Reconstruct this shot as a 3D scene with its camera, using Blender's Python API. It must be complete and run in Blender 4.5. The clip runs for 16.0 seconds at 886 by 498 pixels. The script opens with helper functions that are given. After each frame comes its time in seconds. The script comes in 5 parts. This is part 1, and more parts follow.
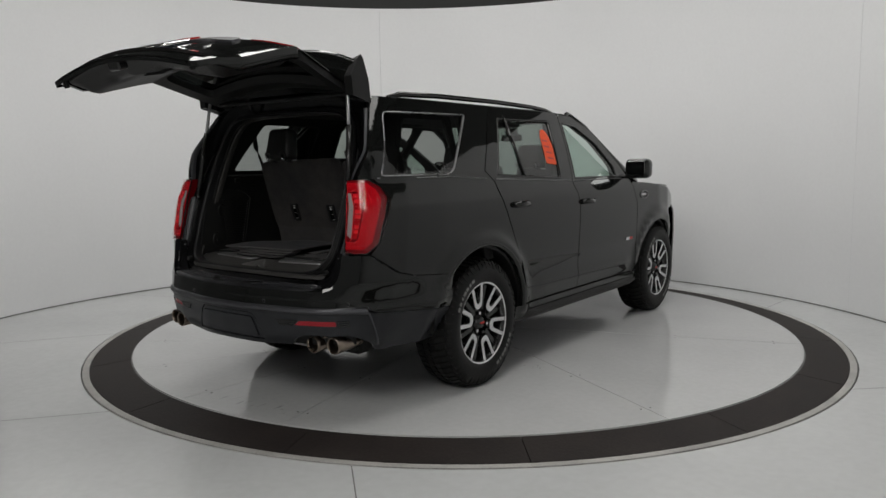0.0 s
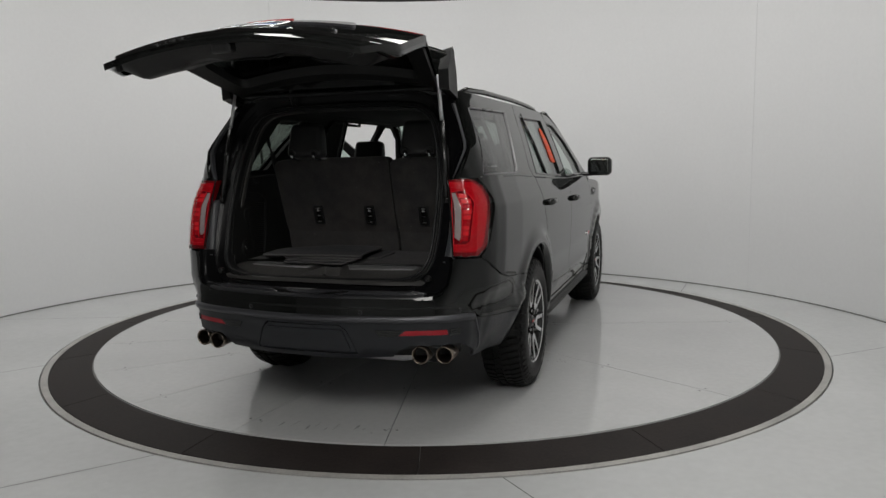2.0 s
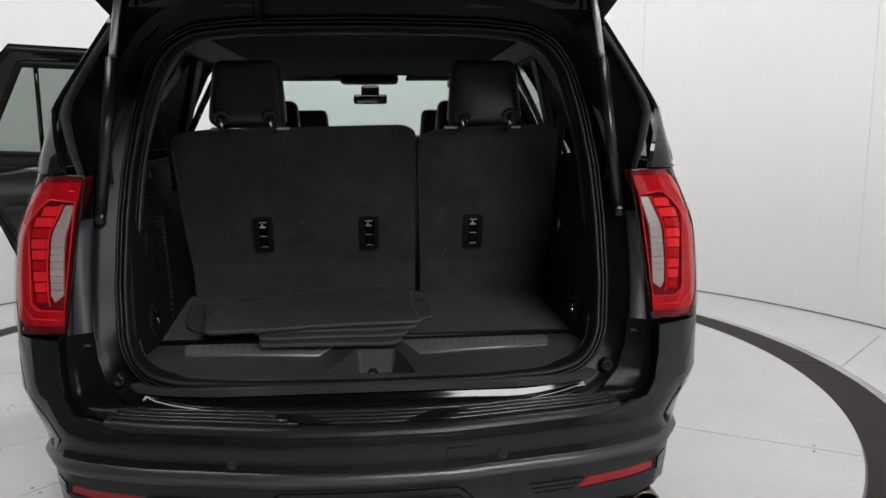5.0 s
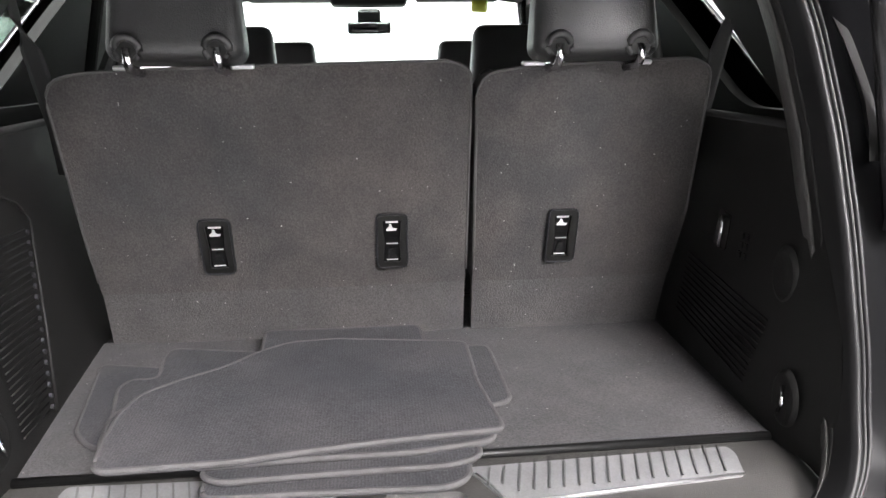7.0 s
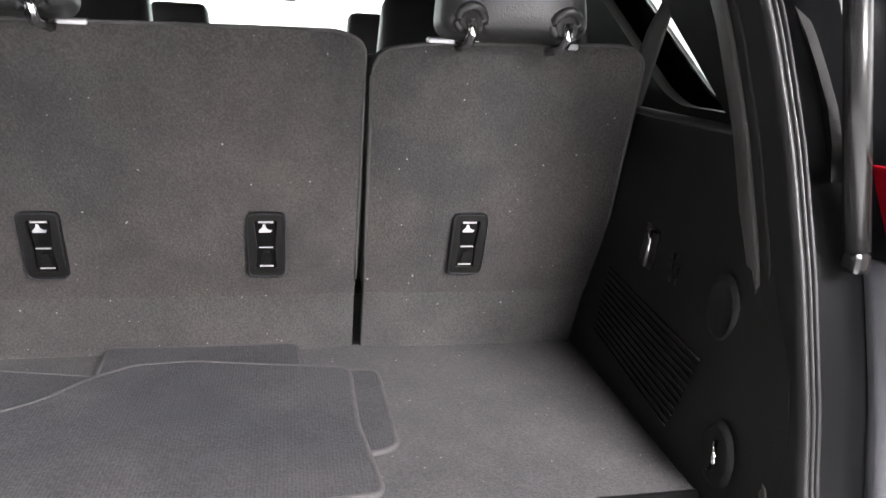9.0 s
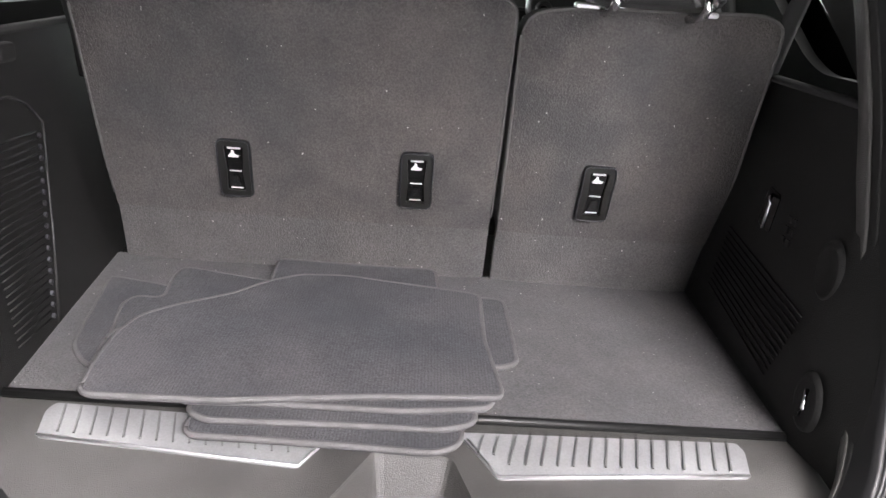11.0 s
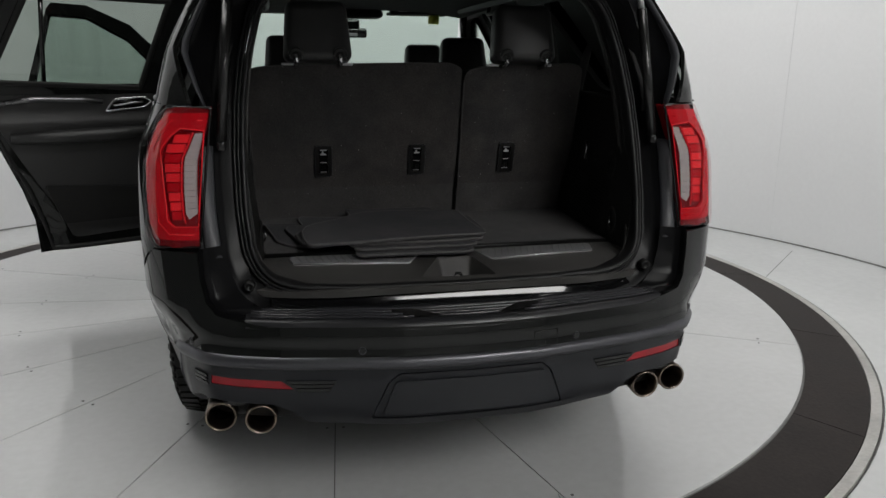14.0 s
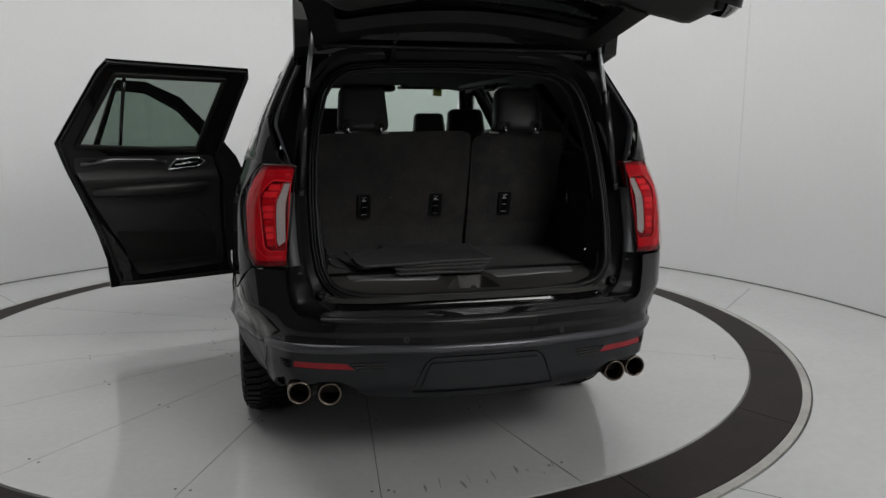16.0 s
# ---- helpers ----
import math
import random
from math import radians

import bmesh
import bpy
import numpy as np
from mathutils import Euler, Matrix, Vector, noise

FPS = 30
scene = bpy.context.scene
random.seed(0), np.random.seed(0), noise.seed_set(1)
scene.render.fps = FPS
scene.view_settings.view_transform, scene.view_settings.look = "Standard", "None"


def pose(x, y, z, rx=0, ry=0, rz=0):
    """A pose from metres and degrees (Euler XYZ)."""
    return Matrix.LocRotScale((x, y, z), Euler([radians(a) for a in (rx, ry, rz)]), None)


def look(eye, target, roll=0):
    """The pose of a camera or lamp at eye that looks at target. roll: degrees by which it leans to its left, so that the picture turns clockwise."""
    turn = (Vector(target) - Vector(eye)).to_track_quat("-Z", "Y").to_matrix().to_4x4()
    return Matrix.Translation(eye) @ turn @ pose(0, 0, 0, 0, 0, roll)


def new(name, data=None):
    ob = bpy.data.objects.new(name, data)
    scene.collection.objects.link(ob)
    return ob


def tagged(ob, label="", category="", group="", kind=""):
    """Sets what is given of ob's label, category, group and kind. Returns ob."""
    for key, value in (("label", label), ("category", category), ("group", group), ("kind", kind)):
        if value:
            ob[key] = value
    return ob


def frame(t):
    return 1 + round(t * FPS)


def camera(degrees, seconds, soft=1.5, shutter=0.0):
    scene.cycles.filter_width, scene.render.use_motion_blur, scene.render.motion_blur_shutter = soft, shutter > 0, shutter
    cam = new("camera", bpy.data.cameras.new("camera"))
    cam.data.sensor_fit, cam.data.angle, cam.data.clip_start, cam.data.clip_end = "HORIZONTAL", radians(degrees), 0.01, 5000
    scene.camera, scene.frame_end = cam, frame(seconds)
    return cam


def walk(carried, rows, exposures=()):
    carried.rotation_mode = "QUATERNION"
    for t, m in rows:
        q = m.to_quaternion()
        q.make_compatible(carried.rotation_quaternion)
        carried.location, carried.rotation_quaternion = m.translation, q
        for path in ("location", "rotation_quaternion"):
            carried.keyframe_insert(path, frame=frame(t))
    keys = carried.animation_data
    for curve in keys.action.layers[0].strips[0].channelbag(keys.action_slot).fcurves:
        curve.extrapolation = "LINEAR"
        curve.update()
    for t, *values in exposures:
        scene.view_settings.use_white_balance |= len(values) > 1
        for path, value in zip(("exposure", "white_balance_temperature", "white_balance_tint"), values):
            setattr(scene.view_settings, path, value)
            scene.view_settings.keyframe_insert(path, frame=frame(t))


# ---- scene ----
cam = camera(61.8, 16.0)
PATH = [
    (0, (3.686, -2.736, 1.477), (2.486, -1.152, 1.246), -0.8),
    (0.5, (3.304, -3.023, 1.491), (2.225, -1.355, 1.255), -0.8),
    (1, (2.899, -3.291, 1.503), (1.952, -1.547, 1.26), -0.7),
    (1.5, (2.449, -3.487, 1.502), (1.643, -1.673, 1.258), -0.6),
    (2, (2.001, -3.479, 1.499), (1.35, -1.604, 1.256), -0.9),
    (2.5, (1.596, -3.315, 1.496), (1.103, -1.393, 1.251), -0.8),
    (3, (1.162, -3.04, 1.495), (0.801, -1.089, 1.242), -0.8),
    (3.5, (0.894, -2.699, 1.476), (0.58, -0.743, 1.195), -1.6),
    (3.7, (0.733, -2.598, 1.511), (0.464, -0.638, 1.217), -1.6),
    (5.8, (-0.044, -1.213, 1.499), (0.237, 0.738, 1.165), -0.0),
    (6, (-0.036, -1.103, 1.496), (0.233, 0.849, 1.155), -0.3),
    (6.5, (-0.035, -0.853, 1.483), (0.17, 1.102, 1.114), -0.7),
    (7, (-0.045, -0.684, 1.508), (0.14, 1.249, 1.027), -0.7),
    (7.5, (-0.012, -0.639, 1.517), (0.12, 1.29, 1.004), -0.8),
    (8, (0.032, -0.589, 1.506), (0.253, 1.332, 0.994), 0.3),
    (8.2, (0.037, -0.54, 1.505), (0.388, 1.361, 0.992), 1.4),
    (10.3, (0.026, -0.417, 1.494), (0.451, 1.448, 0.91), 3.6),
    (10.5, (0.028, -0.451, 1.496), (0.313, 1.431, 0.881), 5.7),
    (11, (0.003, -0.602, 1.536), (0.076, 1.275, 0.852), 4.7),
    (11.5, (-0.081, -0.765, 1.482), (0.048, 1.118, 0.823), 0.5),
    (12, (-0.06, -0.951, 1.495), (0.074, 0.93, 0.829), -0.5),
    (12.5, (-0.133, -1.2, 1.52), (0.071, 0.694, 0.909), -0.0),
    (13, (-0.289, -1.466, 1.533), (0.031, 0.426, 0.971), -0.6),
    (13.5, (-0.397, -1.764, 1.525), (-0.028, 0.125, 0.981), 0.0),
    (14, (-0.535, -2.044, 1.533), (-0.12, -0.152, 1.035), 0.4),
    (14.5, (-0.654, -2.289, 1.559), (-0.212, -0.39, 1.112), -0.1),
    (15, (-0.665, -2.538, 1.566), (-0.21, -0.63, 1.175), -0.0),
    (15.5, (-0.724, -2.701, 1.581), (-0.269, -0.788, 1.217), 0.1),
    (16, (-0.857, -2.829, 1.577), (-0.396, -0.914, 1.231), 0.2),
]
walk(cam, [(t, look(eye, target, roll)) for t, eye, target, roll in PATH],
     exposures=[(0, -1.15, 6600, 10), (3.7, -1.15, 6600, 10), (5.8, 0.35, 6500, 16), (6.0, 0.6, 6500, 18), (6.5, 1.4, 6500, 18), (7.0, 2.42, 6500, 16), (8.2, 2.55, 6500, 16), (10.3, 2.65, 6500, 18), (11.0, 2.7, 6500, 18),
                (11.5, 2.62, 6500, 18), (12.0, 1.98, 6500, 16), (12.5, 0.75, 6500, 14), (13.0, 0.15, 6500, 12), (13.5, -0.28, 6500, 10), (14.0, -0.75, 6500, 10), (16, -1.1, 6500, 10)])

# ---- world and lights ----
world = bpy.data.worlds.new("studio_world")
scene.world = world
world.use_nodes = True
world.node_tree.nodes["Background"].inputs[0].default_value = (0.8, 0.85, 0.9, 1)
world.node_tree.nodes["Background"].inputs[1].default_value = 0.05
RING_LIGHT, PANEL, CEIL = 8.6, 21.0, 4.0     # brightness of the lights
CX, CY = -0.218, 2.72         # turntable centre
R_DISC, R_RING, R_RIM = 2.83, 3.125, 3.175
FLOOR_Z = -0.036              # the floor round the turntable lies lower than the disc


# ---- materials ----
def mat(name, color, rough=0.5, metal=0.0, var=0.15, scale=8.0, fine=120.0, bump=0.0, coat=0.0, spec=0.5, sheen=0.0, rvar=0.1):
    """A surface with stains at a large scale and grain at a fine one."""
    m = bpy.data.materials.new(name)
    m.use_nodes = True
    nt = m.node_tree
    b = nt.nodes["Principled BSDF"]
    tc = nt.nodes.new("ShaderNodeTexCoord")
    n1 = nt.nodes.new("ShaderNodeTexNoise")
    n1.inputs["Scale"].default_value, n1.inputs["Detail"].default_value = scale, 4
    n2 = nt.nodes.new("ShaderNodeTexNoise")
    n2.inputs["Scale"].default_value, n2.inputs["Detail"].default_value = fine, 2
    for n in (n1, n2):
        nt.links.new(tc.outputs["Object"], n.inputs["Vector"])
    add = nt.nodes.new("ShaderNodeMath")
    add.operation = "MULTIPLY_ADD"
    nt.links.new(n1.outputs["Fac"], add.inputs[0])
    add.inputs[1].default_value = 0.65
    half = nt.nodes.new("ShaderNodeMath")
    half.operation = "MULTIPLY"
    half.inputs[1].default_value = 0.35
    nt.links.new(n2.outputs["Fac"], half.inputs[0])
    nt.links.new(half.outputs[0], add.inputs[2])
    ramp = nt.nodes.new("ShaderNodeMapRange")
    ramp.inputs["From Min"].default_value, ramp.inputs["From Max"].default_value = 0.3, 0.7
    ramp.inputs["To Min"].default_value, ramp.inputs["To Max"].default_value = 1 - var, 1 + var
    nt.links.new(add.outputs[0], ramp.inputs["Value"])
    mul = nt.nodes.new("ShaderNodeMix")
    mul.data_type, mul.blend_type = "RGBA", "MULTIPLY"
    mul.inputs[0].default_value = 1
    mul.inputs[6].default_value = (*color, 1)
    nt.links.new(ramp.outputs[0], mul.inputs[7])
    nt.links.new(mul.outputs[2], b.inputs["Base Color"])
    rr = nt.nodes.new("ShaderNodeMapRange")
    rr.inputs["To Min"].default_value, rr.inputs["To Max"].default_value = max(rough * (1 - rvar), 0.02), min(rough * (1 + rvar), 1)
    nt.links.new(n1.outputs["Fac"], rr.inputs["Value"])
    nt.links.new(rr.outputs[0], b.inputs["Roughness"])
    b.inputs["Metallic"].default_value = metal
    b.inputs["Coat Weight"].default_value = coat
    b.inputs["Coat Roughness"].default_value = 0.04
    b.inputs["Specular IOR Level"].default_value = spec
    b.inputs["Sheen Weight"].default_value = sheen
    if bump:
        bp = nt.nodes.new("ShaderNodeBump")
        bp.inputs["Strength"].default_value, bp.inputs["Distance"].default_value = bump, 0.002
        nt.links.new(n2.outputs["Fac"], bp.inputs["Height"])
        nt.links.new(bp.outputs[0], b.inputs["Normal"])
    return m


def glass(name, tint, gloss=1.0):
    """A thin pane: tinted see-through with a mirror gloss by Fresnel."""
    m = bpy.data.materials.new(name)
    m.use_nodes = True
    nt = m.node_tree
    nt.nodes.remove(nt.nodes["Principled BSDF"])
    out = nt.nodes["Material Output"]
    tr, gl = nt.nodes.new("ShaderNodeBsdfTransparent"), nt.nodes.new("ShaderNodeBsdfGlossy")
    tr.inputs[0].default_value = (*tint, 1)
    gl.inputs["Roughness"].default_value = 0.02
    lw, mx = nt.nodes.new("ShaderNodeLayerWeight"), nt.nodes.new("ShaderNodeMixShader")
    pw, sc = nt.nodes.new("ShaderNodeMath"), nt.nodes.new("ShaderNodeMath")
    pw.operation, sc.operation = "POWER", "MULTIPLY_ADD"
    pw.inputs[1].default_value = 4.0
    nt.links.new(lw.outputs["Facing"], pw.inputs[0])
    nt.links.new(pw.outputs[0], sc.inputs[0])
    sc.inputs[1].default_value, sc.inputs[2].default_value = 0.8 * gloss, 0.06 * gloss
    nt.links.new(sc.outputs[0], mx.inputs[0])
    nt.links.new(tr.outputs[0], mx.inputs[1])
    nt.links.new(gl.outputs[0], mx.inputs[2])
    nt.links.new(mx.outputs[0], out.inputs[0])
    return m


def glow(name, color, strength):
    m = bpy.data.materials.new(name)
    m.use_nodes = True
    b = m.node_tree.nodes["Principled BSDF"]
    b.inputs["Base Color"].default_value = (*color, 1)
    b.inputs["Emission Color"].default_value = (*color, 1)
    b.inputs["Emission Strength"].default_value = strength
    return m


def pile(name, color, ribs=0.0, cloud=0.35, lint=2.0):
    """Carpet: cloudy soiling, speckled fibres, and for mats fine woven ribs."""
    m = mat(name, color, 0.95, 0, 0.14, 14, 900, spec=0.08, sheen=0.03)
    nt = m.node_tree
    b = nt.nodes["Principled BSDF"]
    src = b.inputs["Base Color"].links[0].from_socket
    tc = nt.nodes.new("ShaderNodeTexCoord")
    big, speck = nt.nodes.new("ShaderNodeTexNoise"), nt.nodes.new("ShaderNodeTexNoise")
    big.inputs["Scale"].default_value, big.inputs["Detail"].default_value, big.inputs["Roughness"].default_value = 4.5, 6, 0.6
    speck.inputs["Scale"].default_value, speck.inputs["Detail"].default_value = 260, 3
    for n in (big, speck):
        nt.links.new(tc.outputs["Object"], n.inputs["Vector"])
    tint = nt.nodes.new("ShaderNodeValToRGB")
    tint.color_ramp.elements[0].position, tint.color_ramp.elements[1].position = 0.35, 0.68
    tint.color_ramp.elements[0].color = (1 - cloud * 1.1, 1 - cloud, 1 - cloud * 0.9, 1)
    tint.color_ramp.elements[1].color = (1 + cloud * 1.15, 1 + cloud * 0.85, 1 + cloud * 0.7, 1)
    nt.links.new(big.outputs["Fac"], tint.inputs[0])
    fib = nt.nodes.new("ShaderNodeMapRange")
    fib.inputs["From Min"].default_value, fib.inputs["From Max"].default_value = 0.35, 0.68
    fib.inputs["To Min"].default_value, fib.inputs["To Max"].default_value = 0.80, 1.22
    nt.links.new(speck.outputs["Fac"], fib.inputs["Value"])
    last = src
    for sock in (tint.outputs[0], fib.outputs[0]):
        mx = nt.nodes.new("ShaderNodeMix")
        mx.data_type, mx.blend_type = "RGBA", "MULTIPLY"
        mx.inputs[0].default_value = 1
        nt.links.new(last, mx.inputs[6])
        nt.links.new(sock, mx.inputs[7])
        last = mx.outputs[2]
    height = speck.outputs["Fac"]
    if ribs:
        wv = nt.nodes.new("ShaderNodeTexWave")
        wv.inputs["Scale"].default_value, wv.inputs["Distortion"].default_value, wv.inputs["Detail"].default_value, wv.inputs["Detail Scale"].default_value = ribs, 5.0, 4, 9
        nt.links.new(tc.outputs["Object"], wv.inputs["Vector"])
        mr = nt.nodes.new("ShaderNodeMapRange")
        mr.inputs["To Min"].default_value, mr.inputs["To Max"].default_value = 0.84, 1.10
        nt.links.new(wv.outputs["Fac"], mr.inputs["Value"])
        mx = nt.nodes.new("ShaderNodeMix")
        mx.data_type, mx.blend_type = "RGBA", "MULTIPLY"
        mx.inputs[0].default_value = 1
        nt.links.new(last, mx.inputs[6])
        nt.links.new(mr.outputs[0], mx.inputs[7])
        last = mx.outputs[2]
    # pale lint caught in the fibres
    dust, pick, mx = nt.nodes.new("ShaderNodeTexNoise"), nt.nodes.new("ShaderNodeMapRange"), nt.nodes.new("ShaderNodeMix")
    dust.inputs["Scale"].default_value, dust.inputs["Detail"].default_value = 170, 0
    nt.links.new(tc.outputs["Object"], dust.inputs["Vector"])
    pick.inputs["From Min"].default_value, pick.inputs["From Max"].default_value = lint, lint + 0.05
    nt.links.new(dust.outputs["Fac"], pick.inputs["Value"])
    mx.data_type = "RGBA"
    nt.links.new(pick.outputs[0], mx.inputs[0])
    nt.links.new(last, mx.inputs[6])
    mx.inputs[7].default_value = (0.32, 0.31, 0.3, 1)
    last = mx.outputs[2]
    nt.links.new(last, b.inputs["Base Color"])
    bp = nt.nodes.new("ShaderNodeBump")
    bp.inputs["Strength"].default_value, bp.inputs["Distance"].default_value = 0.7, 0.003
    nt.links.new(height, bp.inputs["Height"])
    nt.links.new(bp.outputs[0], b.inputs["Normal"])
    return m


PAINT = mat("black_car_paint", (0.0062, 0.0068, 0.0064), 0.04, 0, 0.1, 2, 400, spec=0.43)
GLOSS = mat("gloss_black_trim", (0.006, 0.006, 0.006), 0.08, 0, 0.1, 3, 200)
SILL = mat("grained_sill_plastic", (0.050, 0.048, 0.046), 0.42, 0, 0.35, 9, 600, bump=0.5, spec=0.4)
PLASTIC = mat("grained_black_plastic", (0.010, 0.0098, 0.0095), 0.5, 0, 0.25, 6, 700, bump=0.35, spec=0.28)
SATIN = mat("satin_dark_bumper_plastic", (0.018, 0.019, 0.022), 0.34, 0, 0.2, 5, 600, bump=0.15, spec=0.3)
JAMB = mat("satin_black_jamb_paint", (0.0045, 0.0045, 0.005), 0.24, 0, 0.1, 3, 300, spec=0.085)
LEDGEPAINT = mat("gloss_black_ledge_paint", (0.0045, 0.0045, 0.005), 0.07, 0, 0.1, 3, 300, spec=0.5)
CHANNEL = mat("grey_channel_plastic", (0.046, 0.047, 0.052), 0.42, 0, 0.15, 6, 500, bump=0.2, spec=0.4)
MOULD = mat("satin_dark_moulding", (0.20, 0.20, 0.205), 0.28, 1, 0.1, 6, 200)
TRIM = mat("soft_black_interior_trim", (0.0085, 0.0085, 0.0082), 0.5, 0, 0.25, 6, 500, bump=0.3, spec=0.25)
SEALRUBBER = mat("sleek_rubber_seal", (0.009, 0.009, 0.0095), 0.42, 0, 0.15, 10, 300, spec=0.3)
PADPLASTIC = mat("dark_pad_plastic", (0.016, 0.016, 0.018), 0.36, 0, 0.2, 6, 500, bump=0.15, spec=0.42)
# ribs are coloured paler than the pad to strengthen their highlights
RIB = mat("smooth_highlit_rib", (0.034, 0.034, 0.038), 0.2, 0, 0.15, 8, 300, spec=0.75)
RUBBER = mat("black_rubber_seal", (0.007, 0.007, 0.007), 0.42, 0, 0.2, 10, 300, spec=0.3)
TYRE = mat("tyre_rubber", (0.0075, 0.0075, 0.0074), 0.5, 0, 0.4, 9, 160, bump=0.5, spec=0.18)
CARPET = pile("charcoal_carpet", (0.063, 0.0603, 0.0595), 0.0, 0.21, 0.85)
# seat carpet lightened for the light falling on the lower flap
LITCARPET = pile("charcoal_carpet_lightened", (0.070, 0.068, 0.068), 0.0, 0.10, 0.84)
FLOORCARPET = pile("grey_cargo_carpet", (0.082, 0.080, 0.082), 0.0, 0.09, 0.82)
MATPILE = pile("grey_mat_pile", (0.058, 0.058, 0.063), 62.0, 0.17)
TYREPRINT = mat("worn_white_tyre_print", (0.16, 0.16, 0.155), 0.7, 0, 0.4, 30, 300)
BINDING = mat("mat_edge_binding", (0.075, 0.072, 0.073), 0.85, 0, 0.3, 30, 500, bump=0.6)
LEATHER = mat("black_leather", (0.02, 0.02, 0.02), 0.42, 0, 0.2, 10, 350, bump=0.4)
CLOTHLINER = mat("black_headliner_cloth", (0.014, 0.014, 0.014), 0.9, 0, 0.2, 6, 500, bump=0.4)
CHROME = mat("chrome", (0.75, 0.75, 0.76), 0.1, 1, 0.1, 6, 100)
SCUFFPLATE = mat("brushed_scuff_plate", (0.29, 0.29, 0.295), 0.42, 0.4, 0.2, 12, 300)
PLATERIB = mat("dull_plate_rib", (0.20, 0.20, 0.20), 0.35, 0.6, 0.2, 12, 300)
ALU = mat("brushed_aluminium", (0.6, 0.6, 0.61), 0.42, 1, 0.2, 12, 300)
RIMFACE = mat("machined_alloy", (0.72, 0.72, 0.73), 0.25, 1, 0.12, 8, 300)
RIMDARK = mat("black_alloy_paint", (0.012, 0.012, 0.012), 0.25, 0, 0.2, 8, 200)
STEELTIP = mat("heat_tinted_exhaust_steel", (0.25, 0.205, 0.17), 0.28, 1, 0.25, 14, 120)
SILVERSTRIP = mat("dark_silver_bumper_strip", (0.10, 0.10, 0.11), 0.38, 0.75, 0.15, 6, 200)
WHITEPRINT = mat("white_print", (0.5, 0.5, 0.5), 0.6, 0, 0.1, 20, 200)
ORANGE = mat("orange_paper_tag", (0.85, 0.10, 0.03), 0.7, 0, 0.1, 20, 200)
REDPRINT = mat("red_badge", (0.5, 0.02, 0.02), 0.3, 0, 0.1, 20, 200)
BLUEPRINT = mat("blue_printed_plate", (0.03, 0.12, 0.38), 0.35, 0, 0.15, 20, 200)
REDLENS = mat("red_lamp_lens", (0.46, 0.005, 0.012), 0.14, 0, 0.2, 14, 100, spec=0.25)
REFLECT = mat("dull_red_reflector", (0.31, 0.010, 0.018), 0.25, 0, 0.15, 40, 300, spec=0.4)
REDGUIDE = mat("bright_red_light_guide", (0.78, 0.02, 0.03), 0.2, 0, 0.1, 14, 100, spec=0.3)
REDMID = mat("red_lamp_cell", (0.34, 0.003, 0.008), 0.15, 0, 0.4, 60, 300, spec=0.2)
REDDARK = mat("dark_red_lamp_body", (0.16, 0.003, 0.007), 0.12, 0, 0.2, 10, 100)
CLEARLENS = mat("clear_ribbed_lens", (0.52, 0.515, 0.515), 0.14, 0.35, 0.10, 25, 200)
WALLPAINT = mat("white_studio_wall", (0.77, 0.775, 0.785), 0.75, 0, 0.03, 0.6, 30)
GREYWALL = mat("grey_unseen_wall", (0.50, 0.50, 0.505), 0.8, 0, 0.05, 0.6, 30)
DARKWALL = mat("dark_grey_unseen_wall", (0.13, 0.13, 0.132), 0.85, 0, 0.05, 0.6, 30)
CEILING = mat("black_ceiling_paint", (0.03, 0.03, 0.03), 0.9, 0, 0.05, 1, 30)
DISC = mat("glossy_grey_epoxy_disc", (0.57, 0.575, 0.575), 0.085, 0, 0.07, 1.2, 25, spec=0.5, rvar=0.35)
FLOOR = mat("pale_grey_epoxy_floor", (0.59, 0.60, 0.60), 0.2, 0, 0.07, 0.8, 20, spec=0.5, rvar=0.35)
RINGMAT = mat("dark_brown_rubber_ring", (0.024, 0.0192, 0.0178), 0.6, 0, 0.4, 3, 60, bump=0.5, spec=0.2)
RIMMAT = mat("worn_grey_steel_rim", (0.45, 0.44, 0.42), 0.5, 0.2, 0.25, 5, 60)
JOINT = mat("dark_floor_joint", (0.16, 0.16, 0.155), 0.8, 0, 0.3, 5, 60)
SCREW = mat("dark_screw_head", (0.08, 0.075, 0.07), 0.5, 0.5, 0.2, 30, 60)
PRIVACY = glass("privacy_glass", (0.36, 0.385, 0.37))
DOORGLASS = glass("tinted_door_glass", (0.30, 0.345, 0.315))
REARGLASS = glass("dark_rear_glass", (0.012, 0.014, 0.013))
LIGHTGLASS = glass("front_window_glass", (0.66, 0.78, 0.72))
LENSGLASS = glass("outer_lens", (0.97, 0.90, 0.90), 0.2)
MIRROR = mat("dark_mirror_glass", (0.28, 0.29, 0.29), 0.02, 1, 0.0, 5, 50)


# ---- mesh helpers ----
def under(parent):
    """The parent that keeps a piece no deeper than thing, part, sub-part."""
    if parent is not None and parent.parent is not None and parent.parent.parent is not None:
        return parent.parent
    return parent


def link_mesh(name, verts, faces, material, parent=None, label="", smooth=False, normals=None):
    me = bpy.data.meshes.new(name)
    me.from_pydata([tuple(v) for v in verts], [], faces)
    me.materials.append(material)
    if smooth:
        me.polygons.foreach_set("use_smooth", [True] * len(me.polygons))
    if normals is not None:
        me.normals_split_custom_set_from_vertices([tuple(n) for n in normals])
    me.update()
    ob = new(name, me)
    if parent is not None:
        ob.parent = under(parent)
    if label:
        ob["label"] = label
    return ob


